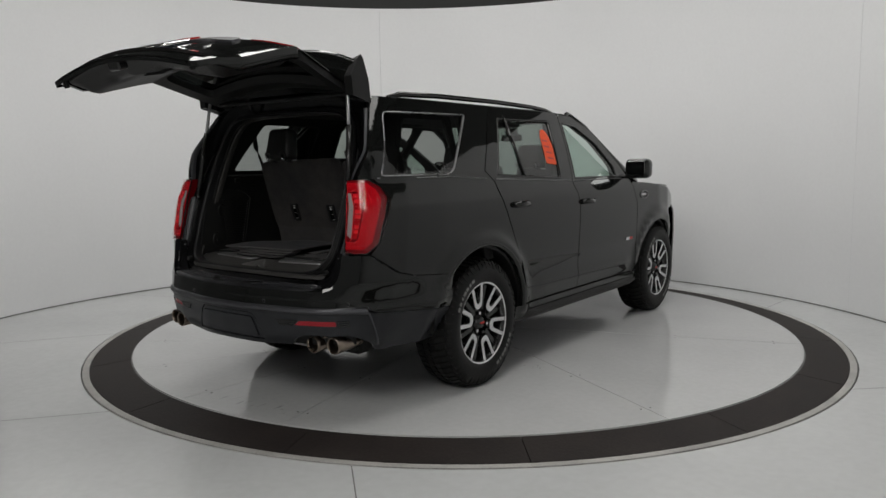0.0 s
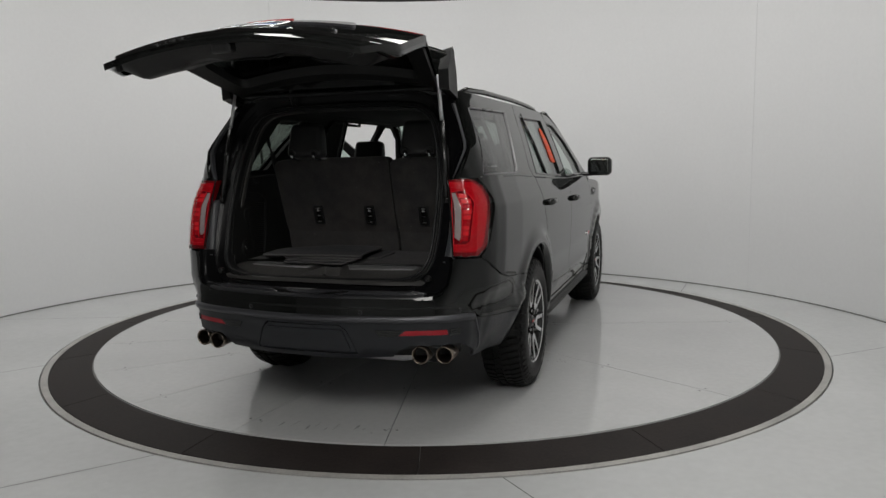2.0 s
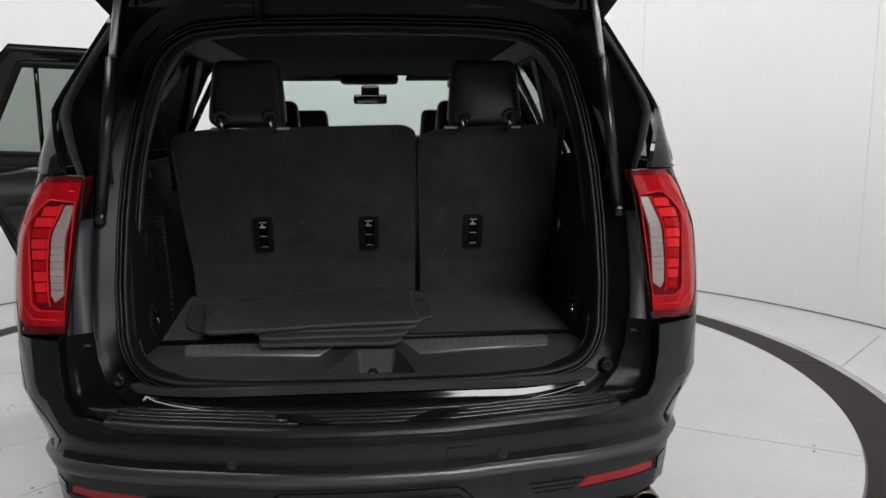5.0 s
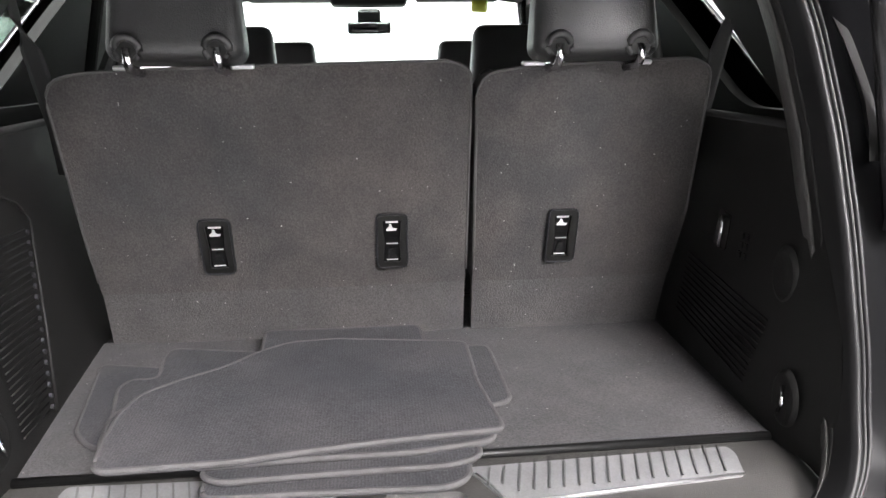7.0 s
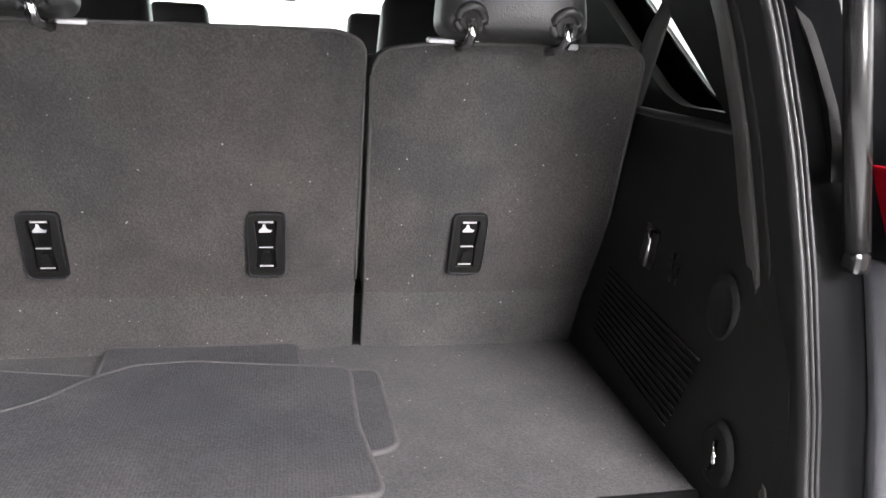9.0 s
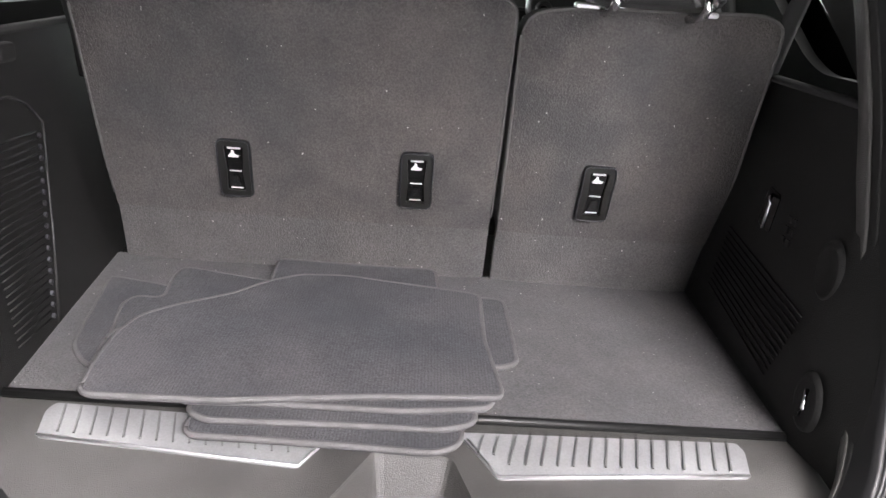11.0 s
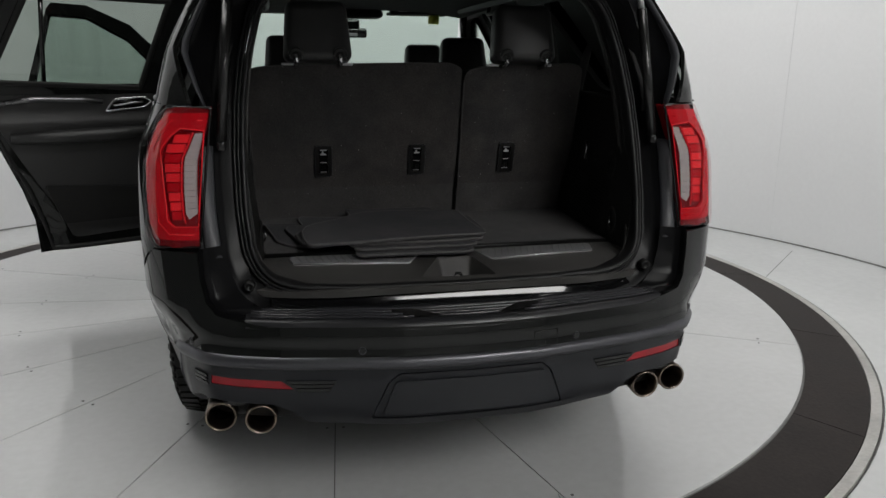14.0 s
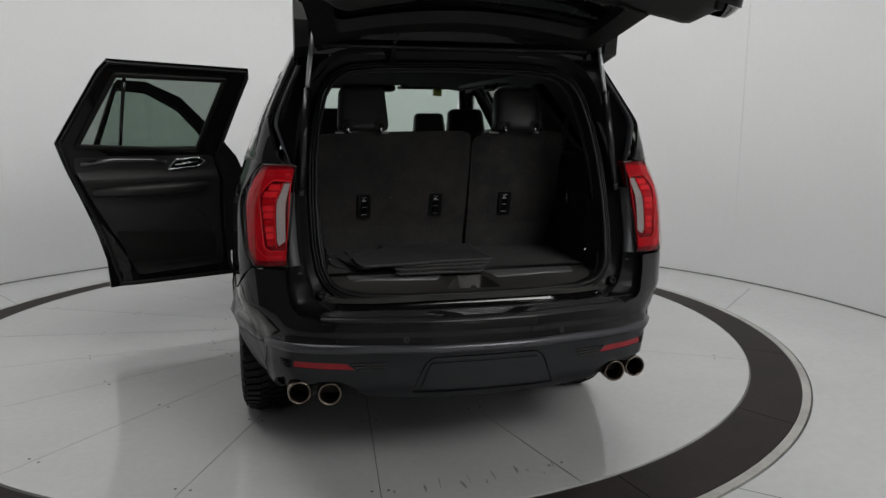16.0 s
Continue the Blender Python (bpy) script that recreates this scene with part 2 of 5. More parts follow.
def part(name, bm, material, parent=None, label="", smooth=False):
    me = bpy.data.meshes.new(name)
    bm.to_mesh(me)
    bm.free()
    me.materials.append(material)
    if smooth:
        me.polygons.foreach_set("use_smooth", [True] * len(me.polygons))
    ob = new(name, me)
    if parent is not None:
        ob.parent = under(parent)
    if label:
        ob["label"] = label
    return ob


def thing(name, label, category, kind="", group=""):
    return tagged(new(name), label, category, group, kind)


def smooth_curve(pts, blur=0.02, n=3000):
    """A one-valued curve through points, its corners rounded off."""
    xs, ys = zip(*pts)
    lo, hi = xs[0] - 0.3, xs[-1] + 0.3
    gx = np.linspace(lo, hi, n)
    gy = np.interp(gx, xs, ys)
    k = max(int(blur / (gx[1] - gx[0])), 1)
    ker = np.hanning(2 * k + 3)[1:-1]
    ker /= ker.sum()
    gy = np.convolve(np.pad(gy, k, mode="edge"), ker, mode="valid")[:n]
    return lambda v: np.interp(v, gx, gy)


def inside(p, poly):
    x, y = p
    c = False
    j = len(poly) - 1
    for i in range(len(poly)):
        xi, yi = poly[i]
        xj, yj = poly[j]
        if (yi > y) != (yj > y) and x < (xj - xi) * (y - yi) / (yj - yi) + xi:
            c = not c
        j = i
    return c


def rounded(pts, r=0.03, seg=4):
    """A closed outline with its corners rounded."""
    out = []
    n = len(pts)
    for i in range(n):
        a, b, c = (Vector(pts[k % n]).to_2d() for k in (i - 1, i, i + 1))
        d1, d2 = a - b, c - b
        rr = min(r, d1.length * 0.45, d2.length * 0.45)
        if rr < 1e-4:
            out.append(tuple(b))
            continue
        p, q = b + d1.normalized() * rr, b + d2.normalized() * rr
        for k in range(seg + 1):
            t = k / seg
            v = p * (1 - t) ** 2 + b * 2 * t * (1 - t) + q * t * t
            out.append((v.x, v.y))
    return out


def resample(poly, step):
    out = []
    for i, a in enumerate(poly):
        b = poly[(i + 1) % len(poly)]
        d = math.dist(a, b)
        k = max(int(math.ceil(d / step)), 1)
        out += [(a[0] + (b[0] - a[0]) * t / k, a[1] + (b[1] - a[1]) * t / k) for t in range(k)]
    return out


from mathutils.geometry import delaunay_2d_cdt


def panel(name, outline, holes, fn, material, parent, label="", step=0.05, thick=0.012, flip=False, xform=None):
    """A sheet cut to an outline on the surface fn(u, v, depth), with holes through it and edges turned inwards."""
    loops = [resample(outline, step)] + [resample(h, step) for h in holes]
    pts, edges = [], []
    for lp in loops:
        o = len(pts)
        pts += lp
        edges += [(o + i, o + (i + 1) % len(lp)) for i in range(len(lp))]
    us, vs = [p[0] for p in loops[0]], [p[1] for p in loops[0]]
    border = np.array(pts)
    for u in np.arange(min(us) + step / 2, max(us), step):
        for v in np.arange(min(vs) + step / 2, max(vs), step):
            if inside((u, v), loops[0]) and not any(inside((u, v), h) for h in loops[1:]):
                if np.min(np.hypot(border[:, 0] - u, border[:, 1] - v)) > step * 0.4:
                    pts.append((u, v))
    vo, _, fo, *_ = delaunay_2d_cdt([Vector(p) for p in pts], edges, [], 0, 1e-5)
    faces = []
    for f in fo:
        c = sum((vo[i] for i in f), Vector((0, 0))) / len(f)
        if inside(c, loops[0]) and not any(inside(c, h) for h in loops[1:]):
            faces.append(tuple(f))
    verts = [Vector(fn(v.x, v.y, 0.0)) for v in vo]
    e = 1e-3
    normals = []
    for v in vo:
        du = Vector(fn(v.x + e, v.y, 0)) - Vector(fn(v.x - e, v.y, 0))
        dv = Vector(fn(v.x, v.y + e, 0)) - Vector(fn(v.x, v.y - e, 0))
        inn = Vector(fn(v.x, v.y, 0.01)) - Vector(fn(v.x, v.y, 0))
        n = du.cross(dv).normalized()
        normals.append(-n if n.dot(inn) > 0 else n)
    good = []
    for f in faces:
        a, b, c = (verts[i] for i in f[:3])
        good.append(f if (b - a).cross(c - a).dot(normals[f[0]]) > 0 else tuple(reversed(f)))
    if thick:
        for lp in loops:
            o = len(verts)
            for p in lp:
                verts += [Vector(fn(p[0], p[1], 0.0)), Vector(fn(p[0], p[1], thick))]
                normals += [Vector((0, 0, 0))] * 2
            n = len(lp)
            good += [(o + 2 * i, o + 2 * i + 1, o + 2 * ((i + 1) % n) + 1, o + 2 * ((i + 1) % n)) for i in range(n)]
    if xform is not None:
        verts = [xform @ v for v in verts]
        r3 = xform.to_3x3()
        normals = [r3 @ n for n in normals]
    return link_mesh(name, verts, good, material, parent, label, True, normals)


def strip(name, rows, material, parent, label="", closed=False, ring=False, smooth=True):
    """A lofted sheet through rows of points. closed: the rows join up; ring: the last row joins the first."""
    n, m = len(rows), len(rows[0])
    verts = [p for r in rows for p in r]
    faces = []
    for i in range(n if ring else n - 1):
        for j in range(m if closed else m - 1):
            faces.append((i * m + j, i * m + (j + 1) % m, ((i + 1) % n) * m + (j + 1) % m, ((i + 1) % n) * m + j))
    return link_mesh(name, verts, faces, material, parent, label, smooth)


def tube_data(path, r, n=10, taper=None, cap=True, flat=1.0):
    verts, faces = [], []
    path = [Vector(p) for p in path]
    up = Vector((0, 0, 1))
    for i, p in enumerate(path):
        d = (path[min(i + 1, len(path) - 1)] - path[max(i - 1, 0)]).normalized()
        a = d.cross(up if abs(d.z) < 0.95 else Vector((1, 0, 0))).normalized()
        b = a.cross(d)
        rr = r * (taper[i] if taper else 1)
        for k in range(n):
            t = 2 * math.pi * k / n
            verts.append(p + a * rr * math.cos(t) + b * rr * flat * math.sin(t))
    for i in range(len(path) - 1):
        faces += [(i * n + k, i * n + (k + 1) % n, (i + 1) * n + (k + 1) % n, (i + 1) * n + k) for k in range(n)]
    if cap:
        faces += [tuple(range(n))[::-1], tuple((len(path) - 1) * n + k for k in range(n))]
    return verts, faces


def tube(name, path, r, material, parent, label="", n=10, taper=None, flat=1.0):
    v, f = tube_data(path, r, n, taper, True, flat)
    return link_mesh(name, v, f, material, parent, label, True)


def box(name, c, s, material, parent, label="", bevel=0.006, m=None, seg=2, taper=None):
    """A block with rounded edges. taper: scale of its top in x and y."""
    bm = bmesh.new()
    bmesh.ops.create_cube(bm, size=1)
    for v in bm.verts:
        k = taper if taper and v.co.z > 0 else (1, 1)
        v.co = Vector((v.co.x * s[0] * k[0], v.co.y * s[1] * k[1], v.co.z * s[2]))
    if bevel:
        bmesh.ops.bevel(bm, geom=bm.edges[:], offset=min(bevel, min(s) * 0.45), segments=seg, affect="EDGES", profile=0.5)
    mm = Matrix.Translation(c) @ (m if m is not None else Matrix())
    bm.transform(mm)
    ob = part(name, bm, material, parent, label, False)
    return ob


def lathe_data(profile, n=48, axis="x"):
    """profile: (radius, along). Spun round the x axis."""
    verts, faces = [], []
    m = len(profile)
    for k in range(n):
        t = 2 * math.pi * k / n
        verts += [Vector((a, r * math.cos(t), r * math.sin(t))) for r, a in profile]
    for k in range(n):
        for j in range(m - 1):
            faces.append((k * m + j, k * m + j + 1, ((k + 1) % n) * m + j + 1, ((k + 1) % n) * m + j))
    return verts, faces


def join(*chunks):
    verts, faces = [], []
    for v, f in chunks:
        o = len(verts)
        verts += list(v)
        faces += [tuple(i + o for i in q) for q in f]
    return verts, faces


def moved(data, m):
    return [m @ Vector(v) for v in data[0]], data[1]


def block_data(c, s, m=None):
    x, y, z = (k / 2 for k in s)
    vs = [Vector((a * x, b * y, d * z)) for a in (-1, 1) for b in (-1, 1) for d in (-1, 1)]
    if m is not None:
        vs = [m @ v for v in vs]
    return [v + Vector(c) for v in vs], [(0, 1, 3, 2), (4, 6, 7, 5), (0, 4, 5, 1), (2, 3, 7, 6), (0, 2, 6, 4), (1, 5, 7, 3)]


def prism(name, outline, fn, thick, material, parent, label="", step=0.2, both=True):
    """A flat slab cut to an outline: fn(u, v, depth); depth 0 is its face."""
    lp = resample(outline, step)
    n = len(lp)
    verts = [fn(u, v, 0) for u, v in lp] + [fn(u, v, thick) for u, v in lp]
    faces = [tuple(range(n)), tuple(reversed(range(n, 2 * n)))] + [(i, i + n, (i + 1) % n + n, (i + 1) % n) for i in range(n)]
    bm = bmesh.new()
    vv = [bm.verts.new(v) for v in verts]
    for f in faces:
        bm.faces.new([vv[i] for i in f])
    bmesh.ops.triangulate(bm, faces=[f for f in bm.faces if len(f.verts) > 4])
    bmesh.ops.recalc_face_normals(bm, faces=bm.faces[:])
    return part(name, bm, material, parent, label)


# ---- the studio: floor, turntable, walls, ceiling ----
def polar(r, deg):
    """From the turntable's centre; degrees from ahead towards the right."""
    a = radians(deg)
    return CX + r * math.sin(a), CY + r * math.cos(a)


def annulus(r0, r1, z, a0=0, a1=360, n=96, drop=0.02, z1=None):
    z1 = z if z1 is None else z1
    verts, faces = [], []
    full = a1 - a0 >= 360
    for k in range(n + (0 if full else 1)):
        a = a0 + (a1 - a0) * k / n
        verts += [(*polar(r0, a), z - drop), (*polar(r0, a), z), (*polar(r1, a), z1), (*polar(r1, a), z1 - drop)]
    m = 4
    cnt = len(verts) // m
    for k in range(cnt if full else cnt - 1):
        for j in range(3):
            faces.append((k * m + j, k * m + j + 1, ((k + 1) % cnt) * m + j + 1, ((k + 1) % cnt) * m + j))
    if not full:
        faces += [(0, 1, 2, 3), tuple(len(verts) - 4 + j for j in (3, 2, 1, 0))]
    return verts, faces


WALL = []
for a in range(-124, 109, 4):
    WALL.append((-0.28 + 4.39 * math.sin(radians(a)), 2.0 + 4.37 * math.cos(radians(a))))
WALL = WALL[3:-3] + [(4.35, 0.0), (4.75, -1.6)]
DARK_L, DARK_R = [(-4.95, -7.5), (-4.75, -4.5), (-4.45, -1.4), WALL[0]], [WALL[-1], (5.3, -4.0), (5.6, -7.5)]
H_WALL, H_TOP = 3.6, 5.6      # white wall, black ceiling


def wall_data(line, z0, z1):
    out = []
    n = len(line)
    for i, (x, y) in enumerate(line):
        a, b = line[max(i - 1, 0)], line[min(i + 1, n - 1)]
        d = Vector((b[0] - a[0], b[1] - a[1])).normalized()
        nx, ny = -d.y, d.x
        out.append([(x, y, z0), (x, y, z1), (x + nx * 0.15, y + ny * 0.15, z1), (x + nx * 0.15, y + ny * 0.15, z0)])
    return out


v, f = annulus(R_RIM + .012, 14.0, FLOOR_Z, n=128, drop=0.05)
floor_ob = tagged(link_mesh("floor", v, f, FLOOR), "pale grey glossy epoxy floor with thin joints round the turntable", "floor", kind="structure")
wall_ob = tagged(strip("wall_round", wall_data(WALL, FLOOR_Z, H_WALL), WALLPAINT, None, closed=False), "smooth white curved studio wall without corners", "wall", kind="structure")
tagged(strip("wall_upper", wall_data(WALL, H_WALL + .003, H_TOP), CEILING, None, closed=False), "black painted band above the white curved wall", "wall", kind="structure")
# unseen side and back walls; their tones are set for the car's reflections
tagged(strip("unseen_wall_left", wall_data(DARK_L, FLOOR_Z, H_TOP), DARKWALL, None, closed=False), "unseen dark grey wall, toned for the car's reflections", "wall", kind="structure")
tagged(strip("unseen_wall_right", wall_data(DARK_R, FLOOR_Z, H_TOP), WALLPAINT, None, closed=False), "unseen white wall, toned for the car's reflections", "wall", kind="structure")
for x0, x1, paint, words in ((-5.2, -.9, GREYWALL, "unseen grey wall closing the studio, toned for the bumper's reflection"), (-.9, 5.8, WALLPAINT, "unseen white wall closing the studio, toned for the bumper's reflection")):
    v, f = block_data(((x0 + x1) / 2, -7.6, H_TOP / 2), (x1 - x0, 0.2, H_TOP + .08))
    tagged(link_mesh("unseen_wall_back", v, f, paint), words, "wall", kind="structure")
v, f = block_data((0, -1, H_TOP + 0.1), (16, 20, 0.2))
tagged(link_mesh("ceiling", v, f, CEILING), "plain black painted studio ceiling", "ceiling", kind="structure")

# a turntable of wedge-shaped plates inside a dark ring of segments
table = tagged(new("turntable"), "round glossy grey turntable disc of wedge plates flush with the floor", "turntable", kind="structure")
EDGES = [166.2, 184.5, 203.2, 221.5, 240.0, 258.2, 276, 294, 312, 330, 348, 366, 432, 480, 526.2]
for k in range(len(EDGES) - 1):
    a0, STEP = EDGES[k], EDGES[k + 1] - EDGES[k]
    n = 8 if STEP < 30 else 24
    half = STEP / 2
    vs = [(CX, CY, 0.0)]
    for j in range(n + 1):
        vs.append((*polar(R_DISC - 0.004, a0 + STEP * j / n), 0.0))
    # each plate keeps a narrow open joint to its neighbours
    sh = Vector((math.sin(radians(a0 + half)), math.cos(radians(a0 + half)), 0)) * 0.010
    vs = [tuple(Vector(p) + sh * (1 if i == 0 else 0)) for i, p in enumerate(vs)]
    a_l, a_r = radians(a0 + 0.05), radians(a0 + STEP - 0.05)
    vs[1] = (CX + (R_DISC - 0.004) * math.sin(a_l), CY + (R_DISC - 0.004) * math.cos(a_l), 0)
    vs[-1] = (CX + (R_DISC - 0.004) * math.sin(a_r), CY + (R_DISC - 0.004) * math.cos(a_r), 0)
    low = [(x, y, -0.012) for x, y, z in vs]
    m = len(vs)
    faces = [tuple(reversed(range(m)))] + [(i, (i + 1) % m, m + (i + 1) % m, m + i) for i in range(m)]
    link_mesh("plate", vs + low, faces, DISC, table)
    for r in (2.62, 1.86, 1.06):
        for da in (-0.035, 0.035):
            x, y = polar(r, a0)
            px, py = x + da * math.cos(radians(a0)), y - da * math.sin(radians(a0))
            sv, sf = lathe_data([(0.0, 0.0012), (0.006, 0.0012), (0.0075, -0.001)], 8)
            sv = [Vector((px + q.y, py + q.z, q.x)) for q in sv]
            link_mesh("screw", sv, sf, SCREW, table)
v, f = annulus(0.0, R_DISC + 0.02, -0.010, n=64, drop=0.03)
link_mesh("joint_bed", v, f, JOINT, table)
ring = tagged(new("turntable_ring"), "dark brown rubber ring of curved segments round the turntable", "turntable ring", kind="structure")
for k in range(15):
    a0 = 186.3 + 24 * k
    v, f = annulus(R_DISC + 0.007, R_RING, -.006, a0 + 0.05, a0 + 24 - 0.05, n=16, z1=FLOOR_Z + .004)
    link_mesh("ring_segment", v, f, RINGMAT, ring)
v, f = annulus(R_DISC - 0.002, R_RIM + 0.02, -0.030, n=128, drop=.03, z1=FLOOR_Z - .016)
link_mesh("ring_bed", v, f, JOINT, ring)
v, f = annulus(R_RING + 0.005, R_RIM, FLOOR_Z + .003, n=128)
link_mesh("rim", v, f, RIMMAT, ring, "worn pale steel edge")
# rubber scuffs and drag marks on the disc
rnd = random.Random(5)
SCUFF = mat("rubber_scuff", (0.26, 0.26, 0.26), 0.5, 0, 0.5, 40, 300)
for cx, cy, count, wide, long, turn in ((1.03, 1.85, 6, .16, .05, 20), (-.15, .10, 7, .5, .09, 0), (.30, .14, 4, .3, .07, 0), (-1.15, 2.3, 3, .3, .12, 60)):
    for k in range(count):
        x, y = cx + (rnd.random() - .5) * wide, cy + (rnd.random() - .5) * .08
        w, l, a = .003 + .007 * rnd.random(), long * (.4 + .8 * rnd.random()), radians(turn + 16 * (rnd.random() - .5))
        pts = [(-w * .3, -l / 2), (w * .4, -l / 2 + .01), (w, 0), (w * .3, l / 2), (-w * .4, l / 2 - .008), (-w * .7, .1 * l)]
        link_mesh("scuff_mark", [(x + u * math.cos(a) - v * math.sin(a), y + u * math.sin(a) + v * math.cos(a), .0012) for u, v in pts], [(0, 1, 2, 3, 4, 5)], SCUFF, table)
# saw-cut joints in the floor outside the ring
for r0, a0, r1, a1 in ((R_RIM, 91.5, 3.95, 81.6), (R_RIM, 154.8, 5.2, 146), (R_RIM, 188.5, 5.0, 200), (R_RIM, -62, 4.3, -54), (R_RIM, -96, 4.4, -100), (R_RIM, -128, 4.6, -134), (R_RIM, 40, 3.9, 33)):
    p, q = Vector((*polar(r0 + .014, a0), FLOOR_Z + .001)), Vector((*polar(r1, a1), FLOOR_Z + .001))
    d = (q - p).normalized()
    nrm = Vector((-d.y, d.x, 0)) * 0.0035
    tagged(link_mesh("floor_joint", [p - nrm, p + nrm, q + nrm, q - nrm], [(0, 1, 2, 3)], JOINT, floor_ob), "")

# faint upright seams between the wall's boards
SEAM = mat("filled_wall_seam", (0.74, 0.745, 0.755), 0.8, 0, 0.08, 4, 60)
for a in (-44.0, 40.0, 67.0):
    q = [(-.28 + 4.387 * math.sin(radians(a + e)), 2.0 + 4.367 * math.cos(radians(a + e))) for e in (-.025, .025)]
    c = Vector((-.28, 2.0))
    q = [Vector(p) + (c - Vector(p)).normalized() * .006 for p in q]
    link_mesh("seam", [(*q[0], .02), (*q[1], .02), (*q[1], H_WALL - .01), (*q[0], H_WALL - .01)], [(0, 1, 2, 3)], SEAM, wall_ob)
# thin dark gap where the wall meets the floor
rows = []
for x, y in WALL:
    d = Vector((CX - x, 1.5 - y, 0)).normalized()
    rows.append([(x + d.x * .004, y + d.y * .004, FLOOR_Z + .012), (x + d.x * .012, y + d.y * .012, FLOOR_Z + .0015)])
tagged(strip("baseboard", rows, JOINT, None), "thin dark joint along the foot of the wall", "baseboard", kind="structure")

# added unseen ring of white light under the ceiling, over the turntable
ring_fill = tagged(new("unseen_ceiling_light"), "added ring of white light under the black ceiling, out of view", "ceiling light")
v, f = lathe_data([(1.95, .02), (1.95, .10), (3.05, .10), (3.05, .02), (1.95, .02)], 96)
link_mesh("housing", [Vector((CX + q.y, CY - .6 + q.z, 5.3 + q.x)) for q in v], f, RIMDARK, ring_fill, "matt black housing", True)
strip("light_ring", [[(CX + r * math.sin(a), CY - .6 + r * math.cos(a), 5.3) for r in (2.0, 3.0)] for a in [2 * math.pi * k / 72 for k in range(73)]], glow("white_ring_diffuser", (1, 0.995, 0.972), RING_LIGHT), ring_fill, "glowing white diffuser")
for k in range(8):
    x, y = polar(2.5, 45 * k + 10)
    tube("hanger", [(x, y - .6, 5.38), (x, y - .6, H_TOP)], .02, RIMDARK, ring_fill, "thin black hanger", 6)
# out of view; the first is set for the highlight on the rear ledge
for x, y, w, h in ((0.5, -1.9, 1.3, .7), (2.9, -3.6, 1.2, .8)):
    cl = tagged(new("unseen_ceiling_light"), "flat white ceiling light over the open front", "ceiling light", group="front ceiling lights")
    box("housing", (x, y, 5.5), (w + .1, h + .1, .1), RIMDARK, cl, "black housing", .02)
    box("diffuser", (x, y, 5.435), (w, h, .03), glow("ceiling_diffuser", (1, 0.995, 0.972), CEIL), cl, "glowing white cover", .01)
# a soft light panel in the open front of the studio
x, y, z, w, h, a = 2.1, -4.9, 4.35, 2.6, 1.6, 20
lp = tagged(new("light_panel"), "square white softbox panel hung in the open front", "light panel")
m = Matrix.Translation((x, y, z)) @ Matrix.Rotation(radians(a), 4, "Z") @ Matrix.Rotation(radians(-34), 4, "X")
box("housing", (0, 0, 0), (w + .1, .12, h + .1), RIMDARK, lp, "black housing", .02).data.transform(m)
box("diffuser", (0, 0.07, 0), (w, .03, h), glow("panel_diffuser", (1, 0.995, 0.972), PANEL), lp, "glowing white cloth", .01).data.transform(m)
tube("hanger", [Vector((x, y, z + h / 2)), Vector((x, y, H_TOP))], .02, RIMDARK, lp, "", 6)

# ---- the car: surfaces ----
prof = smooth_curve([(0.25, .93), (.45, .97), (.58, .986), (.70, .992), (.78, 1.003), (1.0, 1.012), (1.15, 1.0095), (1.235, 1.004), (1.255, .997), (1.34, .965), (1.36, .957), (1.42, .935), (1.6, .858), (1.8, .762), (1.9, .71)], 0.022)
y_rear = smooth_curve([(0.8, 0.20), (.98, .215), (1.2, .25), (1.38, .292), (1.45, .302), (1.6, .365), (1.8, .478), (1.9, .535)], 0.05)
plan = smooth_curve([(-.06, .70), (0, .82), (.03, .900), (.07, .938), (.13, .964), (.25, .987), (.6, 1), (4.0, 1.0), (4.3, .975), (4.6, .90), (4.8, .80), (5.0, .66)], 0.03)


def side_x(y, z):
    f = plan(y - y_rear(z)) if y < 2.5 else plan(y - 0.3)
    # the rear corner is squarer beside the glass than beside the lamps
    x = prof(z) * (1 - (1 - f) * float(np.interp(z, (1.37, 1.56), (1.0, .26))))
    # flares over the wheels and a step low on the doors
    for cy in (1.25, 4.321):
        r = math.hypot(y - cy, z - 0.41)
        x += 0.022 * math.exp(-((r - 0.56) / 0.055) ** 2) * (1 if z > 0.2 else 0)
    if 1.8 < y < 3.8:
        x += 0.012 * math.exp(-((z - 0.56) / 0.05) ** 2) * min((y - 1.8) * 4, (3.8 - y) * 4, 1)
    return x


def side(sgn):
    return lambda y, z, d: (sgn * (side_x(y, z) - d), y, z)


def arc_pts(cy, cz, r, a0, a1, n=16):
    return [(cy + r * math.cos(radians(a0 + (a1 - a0) * k / n)), cz + r * math.sin(radians(a0 + (a1 - a0) * k / n))) for k in range(n + 1)]


QUARTER = ([(.259, .985), (.302, 1.04), (.398, 1.28), (.374, 1.347), (.345, 1.392), (.297, 1.395), (.306, 1.45), (.370, 1.6), (.483, 1.8), (.535, 1.872), (1.735, 1.872), (1.66, 1.806), (1.36, 1.42), (1.437, 1.355), (1.458, 1.26),
            (1.568, 1.05), (1.695, .815)] + arc_pts(1.25, .41, .53, 32, 141) + [(.82, .810), (.70, .820), (.549, .8345), (.418, .868), (.331, .918), (.26, .974)])
QWIN = rounded([(.375, 1.405), (.555, 1.785), (1.385, 1.80), (1.03, 1.43), (.96, 1.402)], 0.035)
QWIN_IN = rounded([(.375, 1.405), (.555, 1.785), (1.49, 1.80), (1.14, 1.43), (1.07, 1.402)], 0.035)
